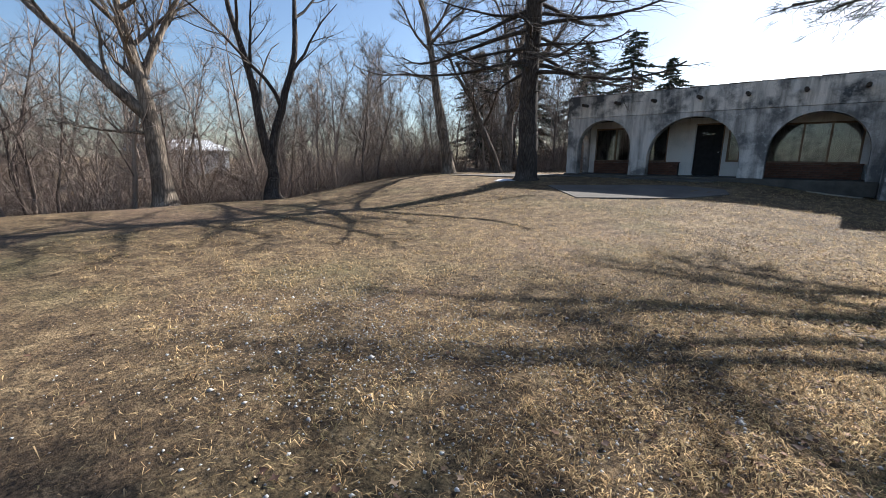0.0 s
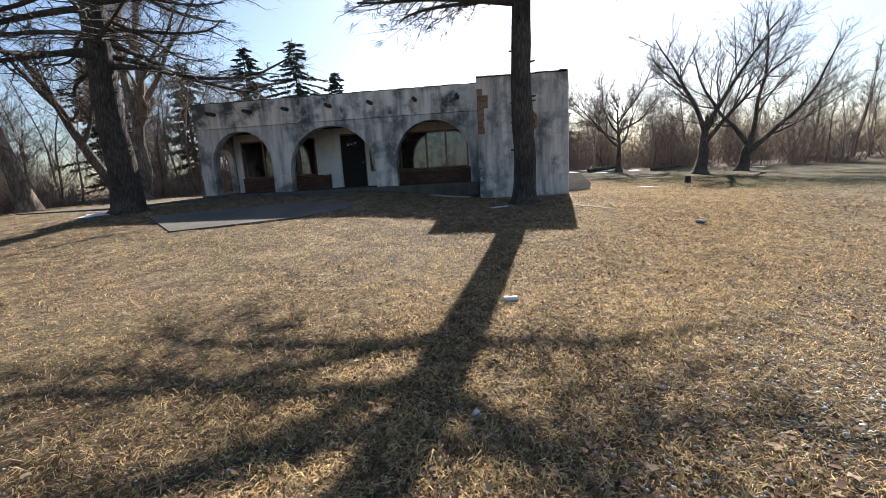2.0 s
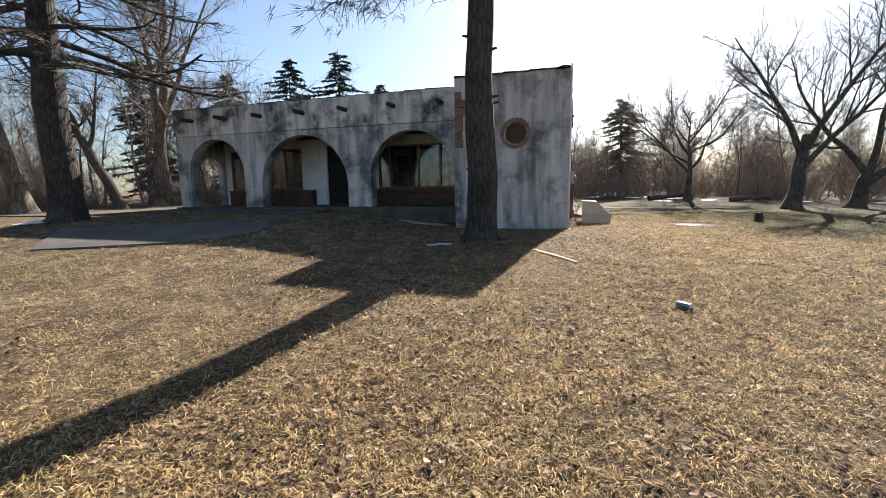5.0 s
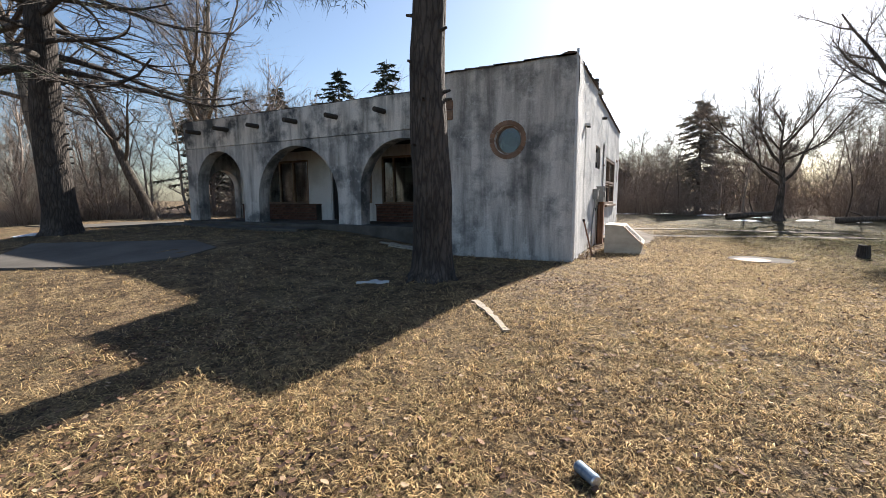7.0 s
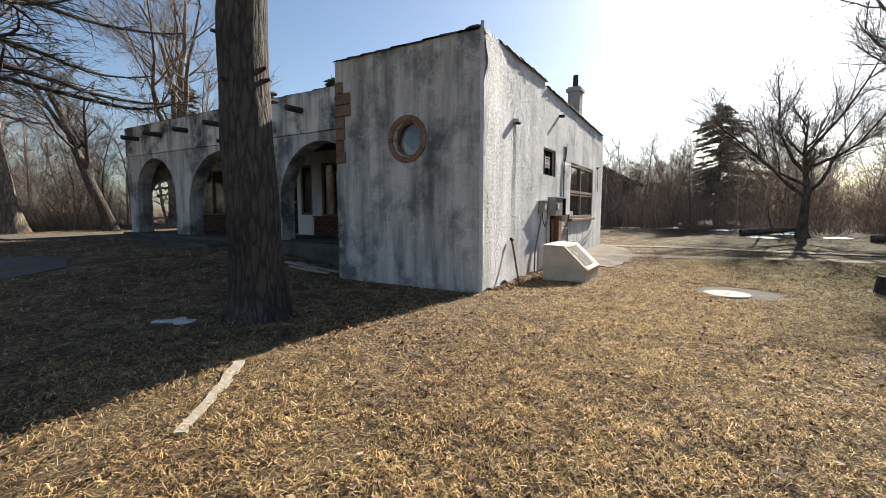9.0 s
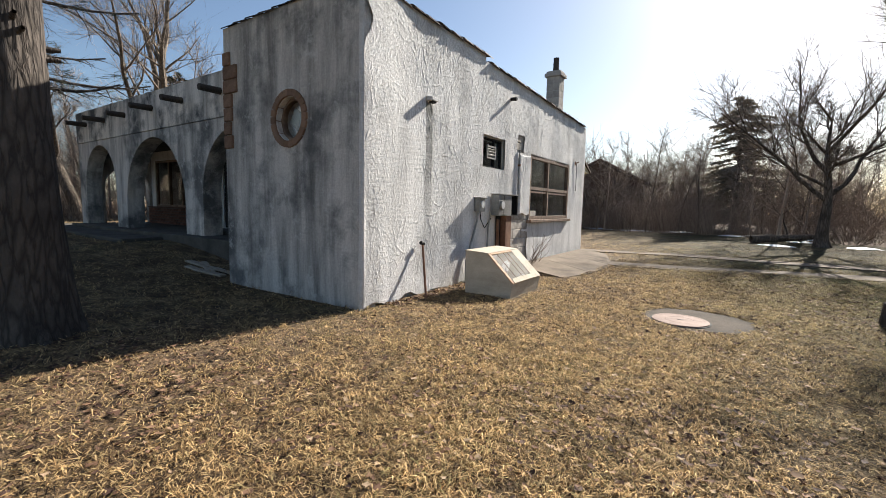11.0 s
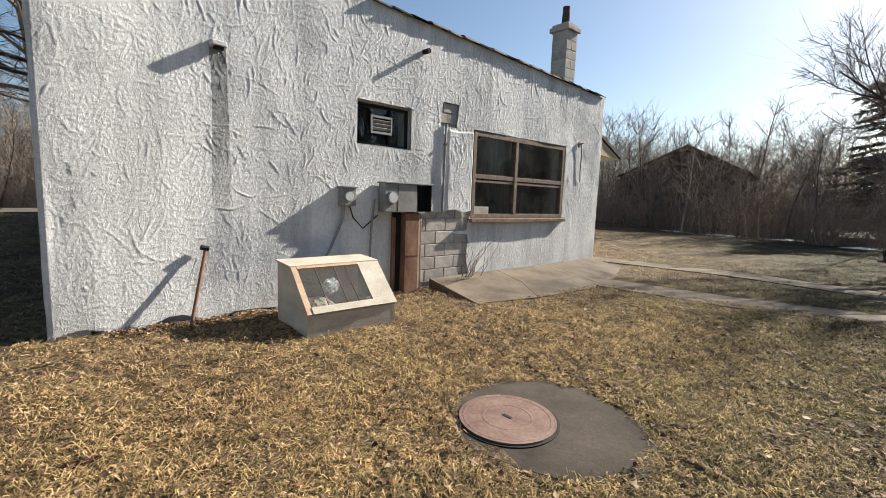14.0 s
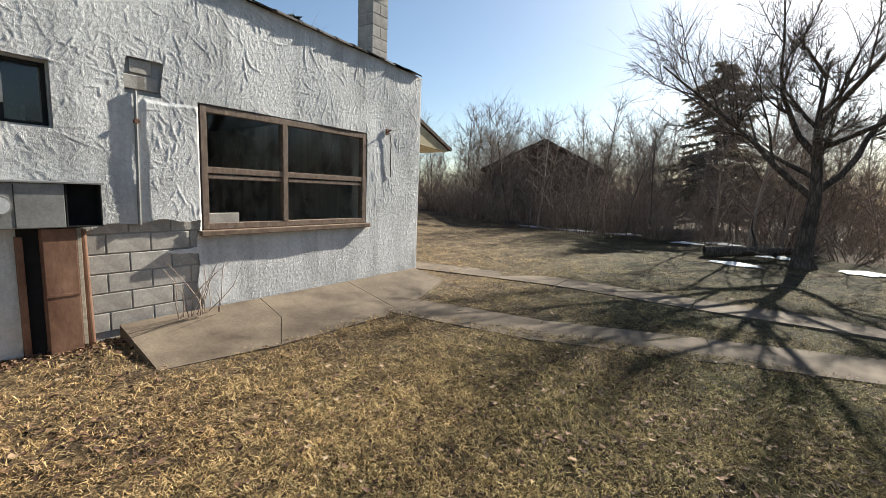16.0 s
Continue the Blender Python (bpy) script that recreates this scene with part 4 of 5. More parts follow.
slab("patio", [(x, y, G(x, y) + 0.03) for x, y in ((-10.2, -6.2), (-7.4, -5.25), (-6.35, -4.3), (-6.6, -3.4), (-8.2, -2.85), (-12.2, -4.4))], 0.25, M_PATIO, "smooth grey concrete patio slab in the lawn")
step = tagged(box("porch_step", (-14.6, -0.4, 0.0), (-7.4, 0.44, 0.41), M_PAD, bevel=0.03), "low dark concrete step before the arches", "step", kind="structure")
slab("pavement_west", [(-19.0, -2.2, 0.33), (-15.2, -2.0, 0.36), (-14.2, -0.2, 0.42), (-14.2, 1.3, 0.42), (-18.0, 0.6, 0.36)], 0.2, M_PATIO, "pale concrete strip beside the house end")
rr = random.Random(5)
pad_pts = [(3.5 + (0.68 + rr.uniform(-0.05, 0.05)) * math.cos(a) * (1.12 if math.cos(a) > 0 else 0.95), 2.15 + 0.62 * math.sin(a) * (1 + rr.uniform(-0.06, 0.06)), 0.0) for a in [s * math.tau / 26 for s in range(26)]]
pad_pts = [(x, y, G(x, y) + 0.007) for x, y, z in pad_pts]
pad = slab("cistern_pad", pad_pts, 0.25, M_CISTERN, "dark damp round concrete pad in the grass", cat="concrete pad")
cover = thing("manhole_cover", (3.38, 1.95, G(3.38, 1.95) + 0.0075), "rusty brown cast-iron manhole cover on concrete", "manhole cover")
cover.scale = (1, 1, 0.55)
cyl("seat_ring", (0, 0, 0), (0, 0, 0.012), 0.345, M_BLACK, cover, seg=48)
cyl("lid", (0, 0, 0.012), (0, 0, 0.032), 0.325, M_COVER, cover, seg=48)
for r in (0.30, 0.17):
    bm = bmesh.new()
    for s in range(36):
        a, b = s * math.tau / 36, (s + 1) * math.tau / 36
        q = [bm.verts.new((rr2 * math.cos(t), rr2 * math.sin(t), z)) for t, rr2, z in
             ((a, r, 0.0345), (b, r, 0.0345), (b, r - 0.012, 0.0345), (a, r - 0.012, 0.0345), (a, r + 0.004, 0.031), (b, r + 0.004, 0.031), (b, r - 0.016, 0.031), (a, r - 0.016, 0.031))]
        bm.faces.new(q[:4])
        bm.faces.new((q[0], q[1], q[5], q[4]))
        bm.faces.new((q[2], q[3], q[7], q[6]))
    part("raised_ring", bm, M_COVER, cover)
box("pick_slot", (-0.035, -0.012, 0.03), (0.035, 0.012, 0.0375), M_BLACK, cover)

# ---- rear eave and far house ----
canopy = thing("rear_canopy", (0, 0, 0), "small shingled canopy with cream underside at the back wall", "canopy")


def lengthwise(name, pts, x0, x1, mat, parent):
    bm = bmesh.new()
    a = [bm.verts.new((x0, y, z)) for y, z in pts]
    b = [bm.verts.new((x1, y, z)) for y, z in pts]
    bm.faces.new(a), bm.faces.new(b[::-1])
    for s in range(len(pts)):
        t = (s + 1) % len(pts)
        bm.faces.new((a[s], a[t], b[t], b[s]))
    return part(name, bm, mat, parent)


lengthwise("roof", [(8.83, 2.98), (10.12, 2.45), (10.14, 2.50), (8.83, 3.06)], -4.0, -0.17, M_SHINGLE, canopy)
lengthwise("soffit", [(8.83, 2.50), (10.0, 2.42), (10.0, 2.47), (8.83, 2.95)], -3.9, -0.2, M_CREAM, canopy)
far = thing("far_house", (-4.2, 24.5, G(-4.2, 24.5)), "low brown house with a shingled gable roof behind brush", "house", turn=24)
far.scale = (0.8, 0.8, 1.0)
box("wall", (-3.2, -3, 0), (3.2, 3, 2.4), M_SHINGLE, far)
prism("roof", [(3.7, 2.3), (0, 3.75), (-3.7, 2.3), (-3.7, 2.42), (0, 3.9), (3.7, 2.42)], -3.5, 3.5, M_SHINGLE, far)
prism("gable", [(3.2, 2.4), (0, 3.7), (-3.2, 2.4)], -3.0, -2.9, M_SHINGLE, far)
box("window", (-0.6, -3.05, 1.0), (0.6, -3.0, 2.0), M_GLASS, far)
shed = thing("white_shed", (-56, -3, G(-56, -3)), "low white roof far off beyond the trees", "shed")
box("wall", (-6, -3, 0), (6, 3, 2.4), M_PALE, shed)
prism("roof", [(-6.5, 2.4), (6.5, 2.4), (0, 3.6)], -3.4, 3.4, M_SNOW, shed)

# ---- trees ----
def twigged(rng, sp, pts, count, length, width):
    """Sprays of fine twigs along a line."""
    i = rng.integers(1, len(pts), count)
    d = pts[i] - pts[i - 1]
    d /= np.linalg.norm(d, axis=1, keepdims=True) + 1e-9
    base = pts[i] - (pts[i] - pts[i - 1]) * rng.random((count, 1))
    way = (d * 0.7 + rng.normal(0, 0.62, (count, 3)) + (0, 0, 0.18)) * (length * rng.uniform(0.4, 1.2, (count, 1)))
    sp.append(spike(rng, base, way, width))
    sp.append(spike(rng, np.repeat(base + way * 0.45, 2, 0), np.repeat(way, 2, 0) * 0.5 + rng.normal(0, 0.3 * length, (count * 2, 3)), width * 0.6))


def branch(rng, st, sp, start, way, length, r, depth, wob, lift, kids, sides):
    n = max(5, int(5 + length * 0.9))
    pts = bent(rng, start, way, length, n, wob, lift)
    st.tube(pts, r * (1 - 0.85 * np.linspace(0, 1, n) ** 0.8) + 0.003, sides)
    if depth == 0:
        twigged(rng, sp, pts, 13 if length > 0.6 else 3, min(0.9, 0.6 * length), 0.005)
        return
    twigged(rng, sp, pts[n // 2:], 4, 0.35 * length, 0.0055)
    for k in range(kids):
        f = 0.25 + 0.72 * (k + rng.uniform(0, 0.9)) / kids
        i = min(n - 2, int(f * (n - 1)))
        d = pts[i + 1] - pts[i]
        d /= np.linalg.norm(d)
        side = np.cross(d, rng.normal(0, 1, 3))
        side /= np.linalg.norm(side) + 1e-9
        branch(rng, st, sp, pts[i], d + side * rng.uniform(0.45, 1.1), length * rng.uniform(0.34, 0.6) * (1.15 - 0.45 * f),
               max(0.006, r * (1 - 0.75 * f) * 0.55), depth - 1, wob, lift, max(3, kids - 1), 5 if depth > 2 else 3)


def roots(wood, r, seed, k):
    for q in range(k):
        a = q * math.tau / k + seed
        d = np.array([math.cos(a), math.sin(a), 0])
        wood.tube([d * r * 0.55 + (0, 0, 0.30), d * r * 1.02 + (0, 0, 0.10), d * r * 1.6 + (0, 0, -0.05)], [r * 0.28, r * 0.22, r * 0.08], 6)


def rugged(rng, pts, radii, sides, amount):
    """Trunk skin with uneven girth."""
    st = Sticks()
    st.tube(pts, radii, sides)
    v, f = st.rows()
    c = np.repeat(np.asarray(pts), sides, 0)
    k = 1 + amount * np.array([noise.noise((x * 3.0, y * 3.0, z * 1.1)) for x, y, z in v])
    st.v = [c + (v - c) * k[:, None]]
    return st


def bare_tree(name, label, base, lean, height, r, forks, mat, seed, sub=6, depth=3, trunk_kids=7, lift=0.5, taper=0.55):
    """A leafless tree. lean: trunk offset at its top; forks: (height, way, length, radius) big limbs."""
    rng = np.random.default_rng(seed)
    e = thing(name, (base[0], base[1], G(*base) - 0.03), label, "tree")
    n = 30
    t = np.linspace(0, 1, n)
    pts = np.stack([lean[0] * t ** 1.2 + 0.05 * np.sin(t * 9 + seed), lean[1] * t ** 1.2 + 0.05 * np.cos(t * 7 + seed), height * t], -1)
    wood = rugged(rng, pts, r * (1 - taper * t) * (1 + 0.35 * np.exp(-t * height / 0.3)), 16, 0.14)
    roots(wood, r, seed, 5)
    trunk = arrays("trunk", *wood.rows(), mat, e, smooth=True)
    spikes = []
    more = [(height * (0.5 + 0.5 * (k + 0.5) / trunk_kids), (math.cos(k * 2.4 + seed), math.sin(k * 2.4 + seed), 0.7), height * 0.34 * rng.uniform(0.7, 1.2), r * 0.26) for k in range(trunk_kids)]
    for h, way, ln, rad in [*forks, *more]:
        i = min(n - 1, int(h / height * (n - 1)))
        st = Sticks()
        branch(rng, st, spikes, pts[i], way, ln, rad, depth, 0.12, lift, sub, 8)
        arrays("limb", *st.rows(), mat, trunk, smooth=True)
    w = np.concatenate(spikes)
    tagged(arrays("twig_crown", w, np.arange(len(w)).reshape(-1, 3), M_TWIG, e), kind="stuff")
    return e


def conifer_old(name, label, base, r, height, first, spreadm, seed, needles, count, taper=0.65, low=()):
    """A tall old conifer whose lower trunk is bare and whose long boughs sag."""
    rng = np.random.default_rng(seed)
    e = thing(name, (base[0], base[1], G(*base) - 0.03), label, "tree")
    n = 60
    t = np.linspace(0, 1, n)
    pts = np.stack([0.03 * np.sin(t * 20), 0.03 * np.cos(t * 17), height * t], -1)
    wood = rugged(rng, pts, r * (1 - taper * t) * (1 + 0.28 * np.exp(-t * height / 0.25)), 22, 0.10)
    roots(wood, r, seed, 6)
    for k in range(22):
        a, h = rng.uniform(0, 6.28), rng.uniform(1.5, first)
        d = np.array([math.cos(a), math.sin(a), 0.1])
        wood.tube([d * r * 0.7 + (0, 0, h), d * (r + 0.04) + (0, 0, h)], [0.035, 0.02], 5)
    trunk = arrays("trunk", *wood.rows(), M_BARK_DARK, e, smooth=True)
    spikes, green = [], []
    plan = [(h, math.radians(a), ln, rise) for h, a, ln, rise in low]
    for k in range(count):
        f = k / count
        plan.append((first + (height - first - 0.5) * f ** 1.1, k * 2.399 + rng.uniform(-0.4, 0.4), spreadm * (1 - 0.7 * f) * rng.uniform(0.6, 1.15), None))
    for k, (h, a, ln, rise) in enumerate(plan):
        c = pts[min(n - 1, int(h / height * (n - 1)))]
        m = 10
        s = np.linspace(0, 1, m)
        d = np.array([math.cos(a), math.sin(a)])
        sag = rng.uniform(0.05, 0.26)
        bow = ln * rise * s ** (0.9 if rise > 0 else 1.6) if rise else ln * 0.10 * s ** 3 - ln * sag * np.sin(s * 2.3) * s
        bough = np.stack([c[0] + d[0] * ln * s + 0.22 * s * np.sin(s * 8 + k), c[1] + d[1] * ln * s + 0.22 * s * np.cos(s * 7 + k), h + bow], -1)
        st = Sticks()
        st.tube(bough, ((0.038 if rise else 0.028) + 0.011 * ln) * (1 - 0.8 * s) + 0.005, 6)
        nsub = int(4 + ln * 3.0)
        for q in range(nsub):
            g = 0.2 + 0.78 * (q + rng.uniform(0, 0.8)) / nsub
            i = min(m - 2, int(g * (m - 1)))
            p = bough[i] + (bough[i + 1] - bough[i]) * (g * (m - 1) - i)
            sd = 1 if q % 2 else -1
            w = np.array([d[0] * 0.7 - sd * d[1], d[1] * 0.7 + sd * d[0], rng.uniform(-0.35, 0.12)])
            l2 = rng.uniform(0.4, 1.3) * (1.15 - 0.6 * g) * min(1.7, ln / 3)
            tw = bent(rng, p, w, l2, 6, 0.14, -0.25)
            st.tube(tw, np.linspace(0.022, 0.006, 6), 3)
            z = tw[rng.integers(1, 6, 9)]
            w3 = (rng.normal(0, 1, (9, 3)) * (1, 1, 0.5) + w * 0.9) * l2 * rng.uniform(0.15, 0.42, (9, 1))
            spikes.append(spike(rng, z, w3, 0.006))
            if rng.random() < needles:
                u = np.repeat(z + w3 * 0.6, 9, 0) + rng.normal(0, 0.05, (81, 3))
                green.append(spike(rng, u, rng.normal(0, 0.06, (81, 3)) + np.repeat(w3, 9, 0) * 0.25 - (0, 0, 0.02), 0.008))
        arrays("bough", *st.rows(), M_BARK_DARK, trunk, smooth=True)
    w = np.concatenate(spikes)
    tagged(arrays("twig_crown", w, np.arange(len(w)).reshape(-1, 3), M_BARK_DARK, e), kind="stuff")
    if green:
        w = np.concatenate(green)
        tagged(arrays("needle_crown", w, np.arange(len(w)).reshape(-1, 3), M_NEEDLE, e), kind="stuff")
    return e


conifer_old("pine_tree", "tall grey-barked pine with long sagging boughs before the house", (-1.65, -3.12), 0.32, 14, 8.2, 4.6, 21, 0.4, 24,
            low=((5.3, 206, 4.6, -0.06), (5.7, 214, 4.6, 0.16), (5.9, 186, 4.0, -0.10), (6.1, 196, 5.0, 0.2), (6.5, 210, 4.6, 0.22), (5.5, 178, 3.4, -0.08), (5.5, -4, 2.6, -0.10),
                 (5.9, -34, 3.0, 0.12), (6.3, 24, 2.8, 0.25), (5.8, -60, 2.0, 0.05), (7.0, 200, 4.6, 0.28), (7.2, -24, 3.0, 0.3), (8.8, 205, 4.2, 0.15), (9.4, 188, 3.8, 0.15), (10.0, 216, 3.8, 0.15)))
conifer_old("pine_tree", "thick dark-trunked conifer with bare drooping boughs", (-13.84, -3.17), 0.42, 16, 4.3, 6.4, 8, 0.08, 70)
bare_tree("bare_tree", "pale forked tree with peeling bark beside the house end", (-20.6, 5.6), (0.4, 0.2), 5.6, 0.42,
          [(4.2, (-0.55, 0.3, 1.0), 7.5, 0.24), (4.8, (0.35, 0, 1.0), 8, 0.25), (3.9, (1.0, -0.35, 0.35), 8.5, 0.15), (4.6, (0.9, 0.0, 0.7), 8, 0.15)], M_BARK_PALE, 31, trunk_kids=2)
bare_tree("bare_tree", "slender dark tree leaning over with a crooked limb", (-18.8, 2.0), (-2.2, -1.2), 6.2, 0.22,
          [(2.6, (0.9, 0.3, 0.8), 3.6, 0.10), (4.2, (-0.5, -0.6, 1.0), 5, 0.11), (3.6, (0.2, -0.8, 0.6), 3, 0.06)], M_BARK, 32, trunk_kids=4)
bare_tree("bare_tree", "tall pale-barked tree leaning slightly at the wood edge", (-20.3, -0.6), (-1.6, -1.2), 11, 0.33,
          [(5.2, (-0.3, -1.0, 0.25), 4.5, 0.09), (7, (0.9, 0.2, 0.6), 4, 0.09)], M_BARK_PALE, 33, trunk_kids=8, taper=0.85)
bare_tree("bare_tree", "dark tree with two upright stems forming a narrow fork", (-22.9, -9.7), (-0.2, 0.1), 2.2, 0.34,
          [(1.5, (-0.13, -0.33, 1.6), 10.5, 0.23), (1.7, (0.1, 0.26, 1.6), 10.5, 0.23)], M_BARK_DARK, 34, sub=5, trunk_kids=0, lift=0.25)
bare_tree("bare_tree", "large ochre-trunked tree with a heavy leaning limb", (-22.7, -14.0), (-0.4, -0.8), 8.5, 0.38,
          [(3.4, (-0.3, -1.0, 0.9), 6.5, 0.22), (4.6, (0.0, 0.3, 1.0), 6, 0.16), (2.9, (-0.3, -1.0, 0.1), 3, 0.06)], M_BARK_PALE, 35, trunk_kids=7, taper=0.85)
bare_tree("bare_tree", "spreading bare tree standing alone at the lawn edge", (6.3, 15.2), (-0.1, 0.2), 4.6, 0.19,
          [(1.6, (-0.9, -0.2, 0.8), 4.6, 0.085), (1.9, (0.9, 0.1, 0.8), 4.6, 0.085), (2.6, (-0.6, 0.4, 1.0), 4.4, 0.08), (3.2, (0.5, -0.4, 1.1), 4.2, 0.07), (2.1, (-1.0, 0.3, 0.5), 4.2, 0.06), (2.8, (0.9, -0.5, 0.6), 4, 0.06)], M_BARK, 36, trunk_kids=6, sub=9, depth=2, taper=0.93)
bare_tree("bare_tree", "large broken bare tree with upright grey limbs", (8.8, 9.2), (0.3, 0.2), 3.0, 0.30,
          [(2.2, (-0.5, 0.2, 1.3), 5.6, 0.15), (2.4, (0.45, 0.1, 1.2), 6, 0.15), (1.6, (1.0, -0.2, 0.8), 5.5, 0.14)], M_BARK, 37, trunk_kids=1, sub=9, depth=2)
bare_tree("bare_tree", "spreading bare tree forking low over brush", (11.3, 10.0), (0.3, -0.2), 2.0, 0.30,
          [(0.9, (0.9, -0.3, 0.8), 7, 0.16), (1.4, (-0.5, 0.3, 1.2), 6, 0.14), (1.7, (0.2, -0.2, 1.2), 6, 0.14)], M_BARK, 38, trunk_kids=1, sub=9, depth=2)


def spruce(name, base, height, width, seed, dens=1.0, leaf=None):
    """A full spruce: layered boughs of many small needle sprays."""
    rng = np.random.default_rng(seed)
    e = thing(name, (base[0], base[1], G(*base) - 0.05), "dark green spruce tree behind the bare woods", "tree")
    wood, v, f = Sticks(), [], []
    wood.tube([(0, 0, 0), (0.03, 0, height * 0.5), (0, 0.02, height)], [0.16, 0.09, 0.01], 8)
    n = 0
    for k in range(int(210 * dens)):
        h = height * (0.08 + 0.9 * (k / (210 * dens)) ** 0.95) + rng.uniform(-0.1, 0.1)
        ln = width * (1.02 - h / height) ** 0.62 * rng.uniform(0.25, 1.1) * (0.75 + 0.25 * math.sin(h * 2.1 + seed)) + 0.12
        a = rng.uniform(0, 6.283)
        d = np.array([math.cos(a), math.sin(a), 0])
        tip = d * ln + (0, 0, h - ln * 0.22)
        wood.tube([(0, 0, h), (d * ln * 0.5 + (0, 0, h - ln * 0.08)), tip], [0.02, 0.012, 0.003], 3)
        m = int(14 + ln * 34)
        s = rng.uniform(0.2, 1.05, m)
        c = d[None] * (ln * s)[:, None] + np.stack([0 * s, 0 * s, h - ln * 0.2 * s], -1)
        w = rng.normal(0, 1, (m, 3)) * (1, 1, 0.35) + d * 0.8
        w /= np.linalg.norm(w, axis=1, keepdims=True)
        u = np.cross(w, rng.normal(0, 1, (m, 3)))
        u /= np.linalg.norm(u, axis=1, keepdims=True)
        sz = rng.uniform(0.16, 0.36, (m, 1))
        v.append(np.stack([c - u * sz * 0.22, c + w * sz - (0, 0, 0.05), c + u * sz * 0.22], 1).reshape(-1, 3))
        f.append(np.arange(m * 3).reshape(-1, 3) + n)
        n += m * 3
    arrays("trunk", *wood.rows(), M_BARK_DARK, e)
    arrays("crown", np.concatenate(v), np.concatenate(f), leaf or M_NEEDLE, e)


for s, (x, y, h, w) in enumerate(((-20.0, 16.3, 10.2, 4.8), (-17.0, 18.2, 10.8, 5.0), (-22.8, 13.2, 8.6, 3.2), (-14.6, 20.5, 8.8, 3.2), (3.6, 25.4, 7.6, 4.0), (-25.5, 9, 9.0, 3.0))):
    spruce("spruce_tree", (x, y), h, w, 60 + s, 1.1 if x > 0 else 0.9, M_NEEDLE_HAZE if x > 0 else None)


# ---- woods ----
def small_tree(seed, h):
    rng = np.random.default_rng(seed)
    st, sp = Sticks(), []
    pts = bent(rng, (0, 0, 0), (rng.normal(0, 0.12), rng.normal(0, 0.12), 1), h, 8, 0.07, 0.3)
    r = 0.008 * h + 0.015
    st.tube(pts, np.linspace(r, 0.008, 8), 5)
    twigged(rng, sp, pts[3:], 24, 0.8, 0.008)
    for k in range(17):
        i = 1 + int(6 * (k + rng.random()) / 17)
        a = k * 2.4 + rng.uniform(-0.5, 0.5)
        l1 = h * rng.uniform(0.2, 0.42) * (1.1 - i * 0.08)
        q = bent(rng, pts[i], (math.cos(a), math.sin(a), rng.uniform(0.3, 1.3)), l1, 5, 0.16, 0.5)
        st.tube(q, np.linspace(r * 0.36, 0.005, 5), 3)
        twigged(rng, sp, q, 20, l1 * 0.45, 0.0085)
    return st.both(sp)


def shrub(seed, h, stems=22):
    rng = np.random.default_rng(seed)
    st, sp = Sticks(), []
    for k in range(stems):
        a = rng.uniform(0, 6.283)
        p = (math.cos(a) * rng.uniform(0, 0.6), math.sin(a) * rng.uniform(0, 0.6), 0)
        q = bent(rng, p, (math.cos(a) * rng.uniform(0.1, 0.9), math.sin(a) * rng.uniform(0.1, 0.9), 1), h * rng.uniform(0.5, 1.1), 4, 0.18, -0.2)
        if k < 8:
            st.tube(q, np.linspace(0.014, 0.004, 4), 3)
        else:
            sp.append(spike(rng, q[:1], q[3:] - q[:1], 0.01))
        twigged(rng, sp, q, 6, h * 0.28, 0.007)
    return st.both(sp)


TT = [small_tree(100 + s, h) for s, h in enumerate((6.0, 7.5, 8.5, 7.0, 9.5, 6.5))]
SH = [shrub(200 + s, h) for s, h in enumerate((1.8, 2.6, 3.3, 2.2))]


def along(line, k, depth, rng, pull=1.6):
    """Random spots within depth metres behind a line of plan points (behind is to its right)."""
    line = np.array(line, float)
    seg = np.diff(line, axis=0)
    ln = np.linalg.norm(seg, axis=1)
    i = rng.choice(len(seg), k, p=ln / ln.sum())
    t = rng.random(k)[:, None]
    nrm = np.stack([seg[:, 1], -seg[:, 0]], -1) / ln[:, None]
    return line[i] + seg[i] * t + nrm[i] * (depth * rng.random(k) ** pull)[:, None]


def woods(name, label, line, trees, shrubs, depth, seed, smin=0.6, smax=1.1, shs=1.0):
    rng = np.random.default_rng(seed)
    p = along(line, trees, depth, rng, 1.0)
    rows = [(x, y, G(x, y) - 0.05, rng.uniform(smin, smax), rng.integers(0, 6)) for x, y in p]
    o = arrays(name, *spread(TT, rows, rng), M_TWIG)
    tagged(o, label, "woods", kind="stuff")
    p = along(line, shrubs, depth * 0.8, rng, 1.5)
    rows = [(x, y, G(x, y) - 0.05, rng.uniform(0.55, 1.2) * shs, rng.integers(0, 4)) for x, y in p]
    o = arrays(name + "_undergrowth", *spread(SH, rows, rng), M_BRUSH)
    tagged(o, "dense tangle of brown leafless brush", "brush", kind="stuff")


woods("west_woods", "bare grey winter woods at the lawn edge", [(-13, 13.5), (-17.5, 9), (-21.5, 5), (-23.2, -2), (-24.2, -9), (-24, -15), (-24, -22), (-27, -34)], 225, 440, 16, 1, 0.65, 1.15)
woods("north_woods", "bare winter woods behind the house", [(10, 15.5), (6.5, 17), (2.5, 18.2), (-4, 18.3), (-11, 19), (-15, 15)], 200, 240, 13, 2, 0.42, 0.74, 0.78)
woods("house_thicket", "grey brush hiding the far house", [(1.5, 20.2), (-4, 20.4), (-10, 21)], 16, 90, 2.5, 7, 0.38, 0.6, 0.72)
woods("east_woods", "tangled bare trees and brush on the far lawn edge", [(44, -14), (36, 2), (26, 9), (17, 12.5), (9.5, 15.2)], 170, 270, 16, 3, 0.5, 0.9)
